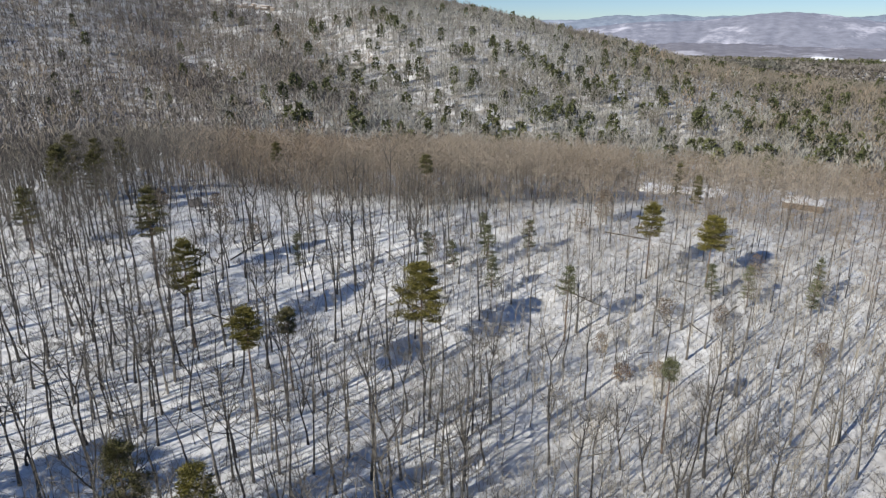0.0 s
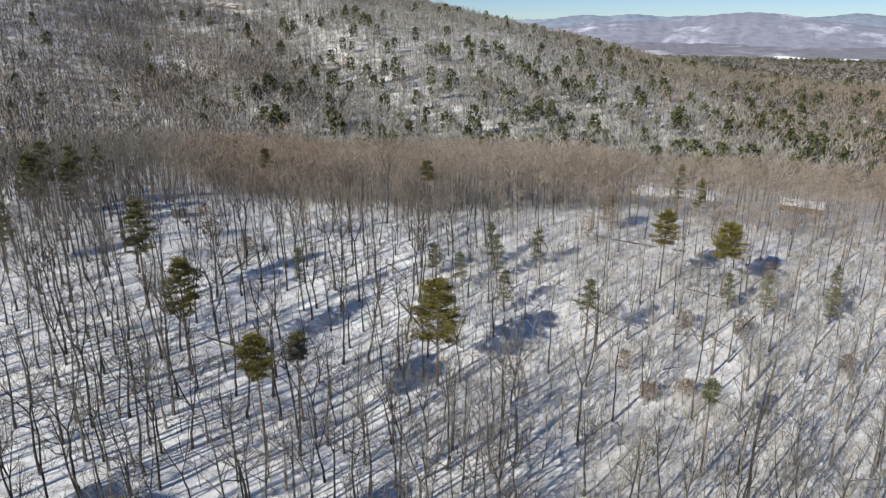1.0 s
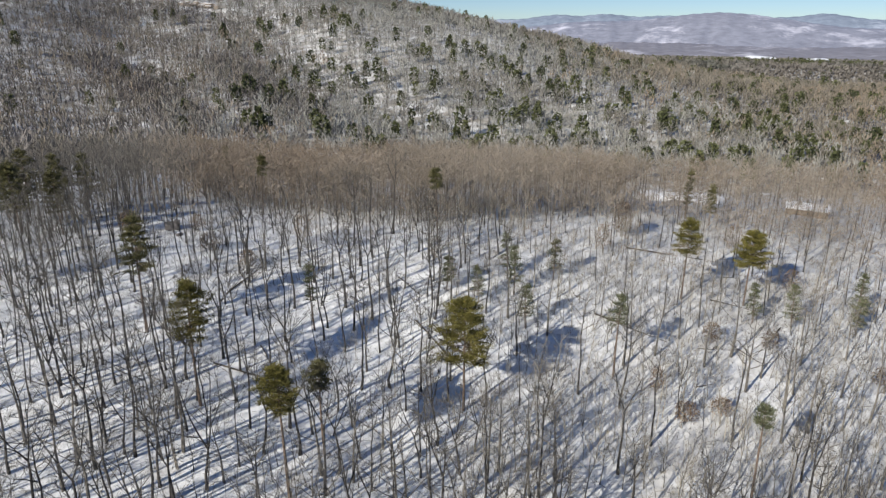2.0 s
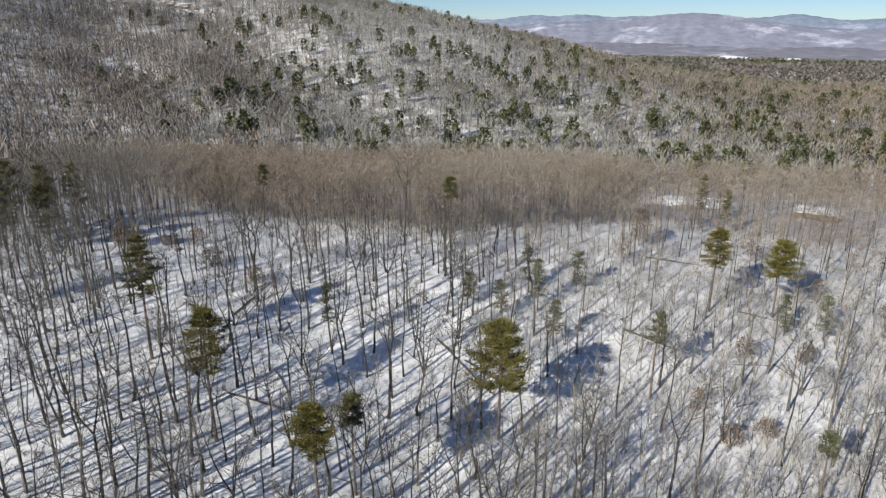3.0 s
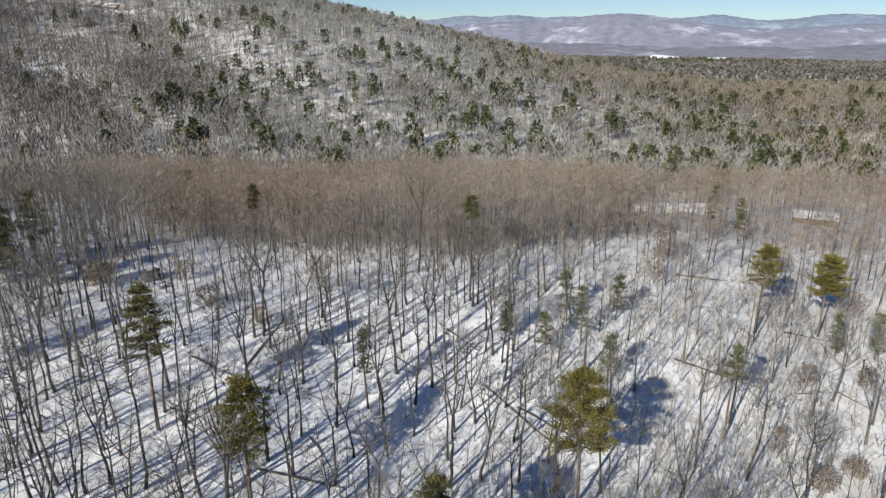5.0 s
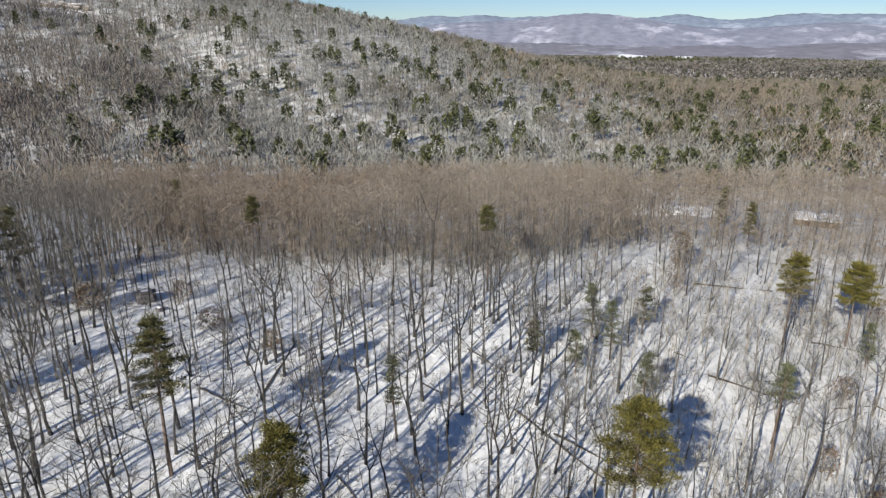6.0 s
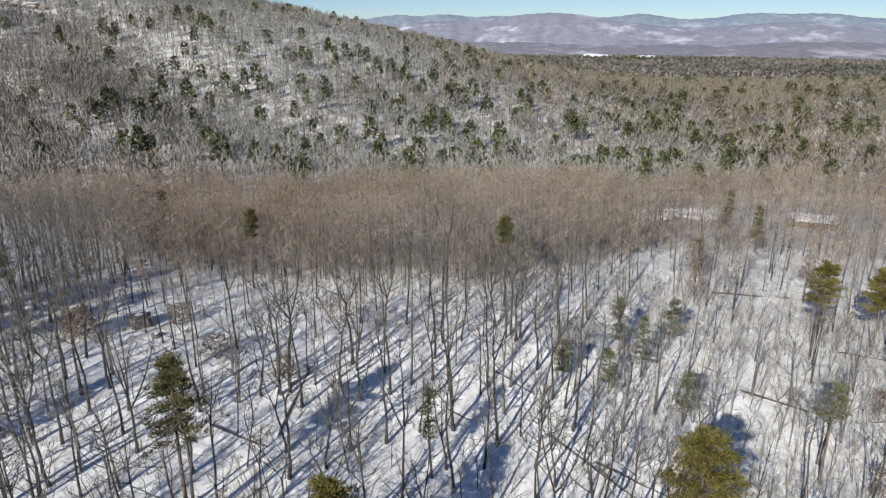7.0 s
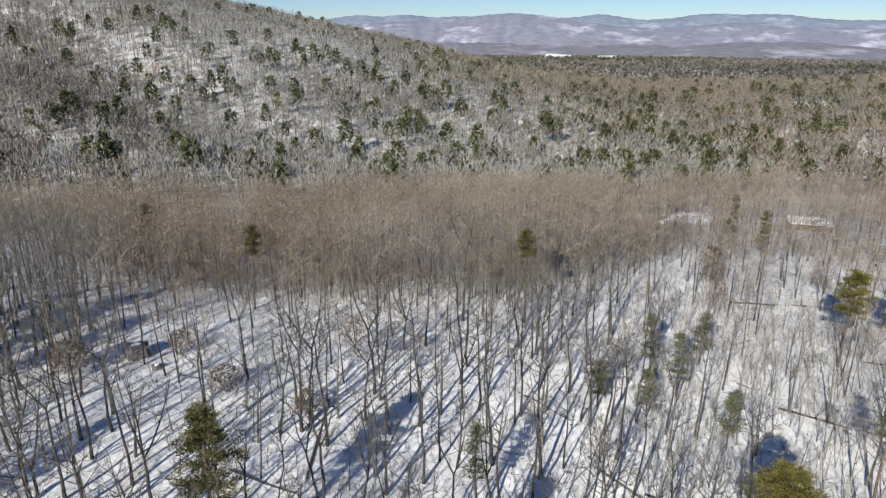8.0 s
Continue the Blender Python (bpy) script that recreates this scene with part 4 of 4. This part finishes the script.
# ---------------------------------------------------------------- clearings
def snow_patch(name, label, x, y, wide, deep, rise, turn, lift):
    """A gently tilted, uneven bank of open snow."""
    n, m = 25, 11
    u, v = np.meshgrid(np.linspace(-1, 1, n), np.linspace(-1, 1, m))
    edge = np.clip(1.25 - (np.abs(u) ** 3 + np.abs(v) ** 3), 0, 1)
    c, s = math.cos(radians(turn)), math.sin(radians(turn))
    px, py = u * wide / 2, v * deep / 2 * (1 + 0.15 * np.sin(3 * u + 1))
    wx, wy = x + px * c - py * s, y + px * s + py * c
    wz = ground_z(wx, wy) - 1.2 + (1.2 + lift + (v + 1) / 2 * rise + 0.12 * np.sin(9 * u + 4 * v)) * np.minimum(1, edge * 2.5)
    i = (np.arange(m - 1)[:, None] * n + np.arange(n - 1)[None]).ravel()
    me = mesh_from(name, np.stack([wx, wy, wz], -1).reshape(-1, 3), np.stack([i, i + 1, i + n + 1, i + n], -1), OPEN_SNOW, True)
    return tagged(new(name, me), label, "snow", kind="structure")


BOARD = shade("weathered_brown_boards", (0.11, 0.075, 0.05), (0.24, 0.175, 0.125), 2.5, 0.9, objects=0.2, bump=0.3, stretch=(3, 3, 0.4))


def block(name, size, at, parent, material, label="", bevel=0.03, tilt=0.0):
    bm = bmesh.new()
    bmesh.ops.create_cube(bm, size=1)
    for v in bm.verts:
        v.co = Vector((v.co.x * size[0], v.co.y * size[1], v.co.z * size[2]))
    bmesh.ops.bevel(bm, geom=bm.edges[:], offset=bevel, segments=2, affect="EDGES")
    me = bpy.data.meshes.new(name)
    bm.to_mesh(me)
    bm.free()
    me.materials.append(material)
    ob = part(name, me, parent, label)
    ob.matrix_basis = pose(*at, tilt, 0, 0)
    return ob


def shed(x, y, turn):
    """A long low board shed; its single-pitch roof carries a slab of snow."""
    top = new("shed")
    long, deep, low, high = 10.0, 3.8, 2.0, 2.7
    for side in (-1, 1):
        block("end_wall", (0.14, deep - 0.2, low), (side * (long / 2 - 0.1), 0, low / 2 - 0.2), top, BOARD)
    block("back_wall", (long, 0.14, high), (0, deep / 2, high / 2 - 0.2), top, BOARD)
    for k in range(24):
        block("board", (0.42, 0.06, low - 0.02 * (k % 3)), ((k + 0.5) * long / 24 - long / 2, -deep / 2, low / 2 - 0.2), top, BOARD, bevel=0.01)
    for k in range(4):
        block("post", (0.16, 0.16, low + 0.1), ((k - 1.5) * long / 3.2, -deep / 2 - 0.1, low / 2 - 0.15), top, BOARD, bevel=0.015)
    slope = math.degrees(math.atan2(high - low, deep))
    roof = block("roof", (long + 0.7, deep + 0.9, 0.12), (0, 0, (low + high) / 2 - 0.1), top, BOARD, tilt=slope)
    block("snow_layer", (long + 0.6, deep + 0.8, 0.28), (0, 0, 0.2), roof, OPEN_SNOW, "thick even layer of snow", 0.1)
    top.matrix_basis = stand(x, y, 1, turn)
    return tagged(top, "long low brown board shed with a snow-covered roof among trees", "shed")


shed(58, 197, -24)
snow_patch("snow_bank", "bright bank of open snow beside a woodland track", 28, 212, 27, 7, 1.5, 5, 1.3)
snow_patch("clearing_snow", "open snowy clearing among pines on the valley floor", 300, 528, 32, 22, 1.5, -30, 0.2)
snow_patch("snow_field", "distant white open field in the valley woods", 571, 1981, 84, 90, 11, -17, 6)
snow_patch("snow_field", "distant white open field in the valley woods", 716, 1985, 56, 66, 7, -20, 6)


# ---------------------------------------------------------------- fallen logs, brush, rocks
def log_shape(seed, length, r):
    rg = np.random.default_rng(seed)
    s = np.linspace(0, 1, 9)
    line = np.stack([(s - 0.5) * length, 0.12 * np.sin(s * 4 + seed), r * 0.8 + 0.05 * np.sin(s * 7)], -1)
    body = tube(line, r * (1 - 0.55 * s), 7)
    k = 7
    g = rg.uniform(0.35, 1.0, k)
    p = np.stack([(g - 0.5) * length, 0 * g, 0 * g + r], -1)
    d = np.stack([rg.uniform(0.2, 1.0, k), rg.normal(0, 0.8, k), rg.uniform(0.2, 1.1, k)], -1) * rg.uniform(0.5, 1.6, (k, 1))
    return body, [spikes(p[n:n + 1], d[n:n + 1], r * 0.3, 5) for n in range(k)]


LOGS = [(8.2, 129.0, 12.2, 127.6), (-6.8, 123.1, -3.2, 120.9), (-3.7, 118.2, 8.0, 114.2), (12.7, 114.1, 18.7, 115.0), (19.4, 115.8, 22.7, 112.3), (28.8, 124.3, 23.9, 117.6), (17.8, 129.3, 25.5, 128.4), (-63.0, 106.4, -60.9, 119.5),
        (-32.5, 108.5, -23.4, 98.5), (4.4, 144.3, 19.8, 145.5), (-67.7, 87.7, -63.8, 86.5), (-57.5, 89.9, -47.9, 88.7), (-53.0, 95.8, -49.8, 91.5),
        (-37.5, 119.7, -32.7, 115.5), (-28.2, 104.9, -20.2, 100.1), (10.5, 104.0, 17.0, 107.5), (-70.5, 108.0, -64.0, 104.5), (-44.0, 112.5, -39.0, 108.0), (22.0, 139.0, 30.0, 141.5)]
for k, (xa, ya, xb, yb) in enumerate(LOGS):
    length = math.hypot(xb - xa, yb - ya)
    body, stubs = log_shape(k, length, 0.08 + 0.005 * length)
    ob = new("fallen_log")
    part("trunk", mesh_from("fallen_log_trunk", *body, LOG, True), ob)
    for stub in stubs:
        part("branch_stub", mesh_from("branch_stub", *stub, LOG), ob)
    xm, ym = (xa + xb) / 2, (ya + yb) / 2
    za, zb = float(ground_z(xa, ya)), float(ground_z(xb, yb))
    ob.matrix_basis = pose(xm, ym, (za + zb) / 2 - 0.06, 0, -math.degrees(math.atan2(zb - za, length)), math.degrees(math.atan2(yb - ya, xb - xa)))
    tagged(ob, "fallen dark log with broken branch stubs lying on snow", "log", "fallen logs")


def leafy_shape(seed, h, width):
    """A small tree or shrub that has kept its dry leaves."""
    rg = np.random.default_rng(seed)
    trunk, crown = bare_shape(seed, h, 0.012 * h + 0.015, 0.15, 8, 4, 4, sides=5, rise=0.9, reach=0.4, twig_r=0.012)
    n = int((340 if width < 2.2 else 900) * width)
    az, v = rg.uniform(0, 6.28, n), rg.uniform(0.2, 1, n)
    reach = width * np.sqrt(np.maximum(0.05, 1 - ((v - 0.5) / 0.55) ** 2)) * np.sqrt(rg.uniform(0.05, 1, n))
    p = np.stack([np.cos(az) * reach, np.sin(az) * reach, v * h], -1)
    return merge([trunk, crown]), spikes(p, rg.normal(0, 0.16, (n, 3)) + np.array([0, 0, -0.08]), 0.075, 1)


SHRUBS = [(24.7, 117.0, 3.6, 1.5), (4.2, 101.0, 4.5, 1.2), (7.6, 96.0, 3.0, 1.8), (-0.6, 140.2, 6.0, 1.7), (-57.7, 129.3, 5.5, 1.9), (-28.1, 120.9, 4.5, 1.3), (4.0, 150.0, 7.5, 2.2),
          (15.2, 116.2, 3.5, 1.6), (-91.2, 126.6, 4.4, 2.2), (-72.6, 121.4, 3.4, 2.0), (-79.5, 130.7, 3.2, 1.6), (27.0, 152.0, 6.0, 2.0), (13.0, 99.0, 2.6, 1.6), (-63.5, 117.0, 3.0, 1.6), (34.0, 137.0, 5.0, 1.6), (40.0, 112.0, 3.2, 1.5)]
for k, (x, y, h, width) in enumerate(SHRUBS):
    stems, leaves = leafy_shape(300 + k, h, width)
    ob = plant("dry_leaved_sapling", stems, leaves, PALE_BARK, DRY_LEAF, "stem", "leaves")
    ob.matrix_basis = stand(x, y, 1, 40 * k)
    tagged(ob, "small hardwood still holding dry brown leaves in the snow", "tree", "saplings with dry leaves")


def rock_mesh(seed, sx, sy, sz, material=ROCK):
    bm = bmesh.new()
    bmesh.ops.create_cube(bm, size=1)
    bmesh.ops.bevel(bm, geom=bm.edges[:], offset=0.16, segments=2, affect="EDGES")
    bmesh.ops.subdivide_edges(bm, edges=bm.edges[:], cuts=1, use_grid_fill=True)
    for v in bm.verts:
        n = noise.noise(v.co * 1.9 + Vector((seed, 0, 0)))
        v.co = Vector((v.co.x * sx, v.co.y * sy, v.co.z * sz)) * (1 + 0.22 * n)
    me = bpy.data.meshes.new("boulder")
    bm.to_mesh(me)
    bm.free()
    me.materials.append(material)
    return me


for k, (x, y, sx, sy, sz) in enumerate(((-84.6, 130.2, 2.7, 2.2, 2.0), (-81.6, 127.0, 1.2, 1.1, 0.6))):
    ob = new("boulder")
    part("rock", rock_mesh(k + 1, sx, sy, sz), ob)
    cap = bmesh.new()
    bmesh.ops.create_uvsphere(cap, u_segments=14, v_segments=7, radius=0.5)
    for v in cap.verts:
        v.co = Vector((v.co.x * sx * 0.6, v.co.y * sy * 0.6, max(v.co.z, -0.25) * 0.35 + sz * 0.42))
    me = bpy.data.meshes.new("snow_cap")
    cap.to_mesh(me)
    cap.free()
    me.materials.append(OPEN_SNOW)
    part("snow_cap", me, ob, "rounded cap of snow")
    ob.matrix_basis = stand(x, y, 1, 30 + 50 * k) @ pose(0, 0, sz * 0.36)
    tagged(ob, "grey sandstone boulder capped with snow among bare trees", "rock", "boulders")

LEDGE = shade("pale_tan_sandstone", (0.2, 0.165, 0.13), (0.46, 0.39, 0.315), 0.35, 0.9, objects=0.2, bump=0.8, stretch=(1, 1, 3))


def outcrop(x, y):
    """A stepped outcrop of pale slabs near the summit; snow lies on every tread."""
    rg = np.random.default_rng(61)
    top = new("rock_outcrop")
    z0 = float(ground_z(x, y))
    for k in range(13):
        across, along = (k - 6) * 2.5 + rg.uniform(-1.5, 1.5), 4 * (k % 3) + rg.uniform(-1.2, 1.2)
        wide, deep, tall = rg.uniform(5, 8.5), rg.uniform(4, 5.5), rg.uniform(2.2, 4.2)
        dx, dy = across * 0.9 + along * -0.43, across * 0.43 + along * 0.9
        z = float(ground_z(x + dx, y + dy)) - z0
        slab = part("slab", rock_mesh(20 + k, wide, deep, tall, LEDGE), top)
        slab.matrix_basis = pose(dx, dy, z + 0.32 * tall, rg.uniform(-5, 5), rg.uniform(-5, 5), 25 + rg.uniform(-15, 15))
        snow = part("snow_ledge", rock_mesh(50 + k, wide * 0.85, deep * 0.7, 0.7, OPEN_SNOW), slab, "snow lying on the ledge")
        snow.matrix_basis = pose(0.1 * wide, 0.12 * deep, 0.5 * tall + 0.05)
    top.matrix_basis = pose(x, y, z0)
    tagged(top, "pale tan sandstone ledges with snow near the mountain top", "rock")


outcrop(-355, 690)

BRUSH = [merge(bare_shape(400 + k, 2.4, 0.018, 0.05, 6, 3, 3, sides=3, twig_r=0.017, rise=1.1, reach=0.6, fine=False)) for k in range(5)]
brush_xy = spread(4300, -120, 80, 45, 168, 1.4, (), 12, lambda x, y, r: in_plan(x, y) and r.uniform() < 0.28 + 0.6 * float(thicket(x, y)) + 0.5 * math.sin(0.16 * x + 0.6 * math.sin(0.1 * y)) * math.sin(0.13 * y))
wood_of("undergrowth", "low leafless brush poking through the snow", BRUSH, brush_xy, 0.4, 1.2, TWIG)
POLES = [merge(bare_shape(420 + k, 6.5, 0.04, 0.3, 5, 2, 3, sides=3, twig_r=0.011, rise=1.1, reach=0.34, lean=0.4, fine=False)) for k in range(6)]
pole_xy = spread(5000, -125, 20, 45, 150, 2.2, taken, 22, lambda x, y, r: in_plan(x, y) and r.uniform() < 0.5 * (1 - 0.8 * float(thicket(x, y))) and not opening(x, y))
wood_of("slender_saplings", "thin leafless saplings between the larger trees", POLES, pole_xy, 0.5, 1.2, TWIG)
EDGE = [merge(bare_shape(440 + k, 5.5, 0.04, 0.08, 8, 4, 5, sides=3, twig_r=0.022, rise=0.9, reach=0.5, fine=False)) for k in range(5)]
edge_xy = spread(12000, -118, 60, 100, 195, 1.8, (), 23, lambda x, y, r: in_plan(x, y, 8) and on_brow(x, y + 3) and not on_brow(x, y - 11) and not opening(x, y) and r.uniform() < 0.9 - 0.5 * float(smooth(-6, 10, x)))
wood_of("brow_understory", "low brown twiggy growth along the front of the wood", EDGE, edge_xy, 0.6, 1.2, BAND)


def litter(n, seed):
    """Fallen sticks and stiff dead stalks that break the surface of the snow."""
    r = np.random.default_rng(seed)
    x, y = r.uniform(-125, 75, n), r.uniform(42, 168, n)
    keep = in_plan(x, y) & (np.sin(0.31 * x + 1.7 * np.sin(0.13 * y)) * np.sin(0.27 * y + 1.1 * np.sin(0.19 * x)) + r.uniform(-0.9, 0.9, n) > -0.2)
    x, y = x[keep], y[keep]
    p = np.stack([x, y, ground_z(x, y) + 0.03], -1)
    d = np.stack([r.normal(0, 1, len(x)), r.normal(0, 1, len(x)), np.abs(r.normal(0, 0.35, len(x)))], -1)
    return spikes(p, unit(d) * r.uniform(0.3, 1.5, (len(x), 1)), r.uniform(0.015, 0.05, len(x)), 3)


tagged(new("fallen_sticks", mesh_from("fallen_sticks", *litter(26000, 51), LOG)), "fallen sticks and dead stalks scattered over the snow", "sticks", kind="stuff")
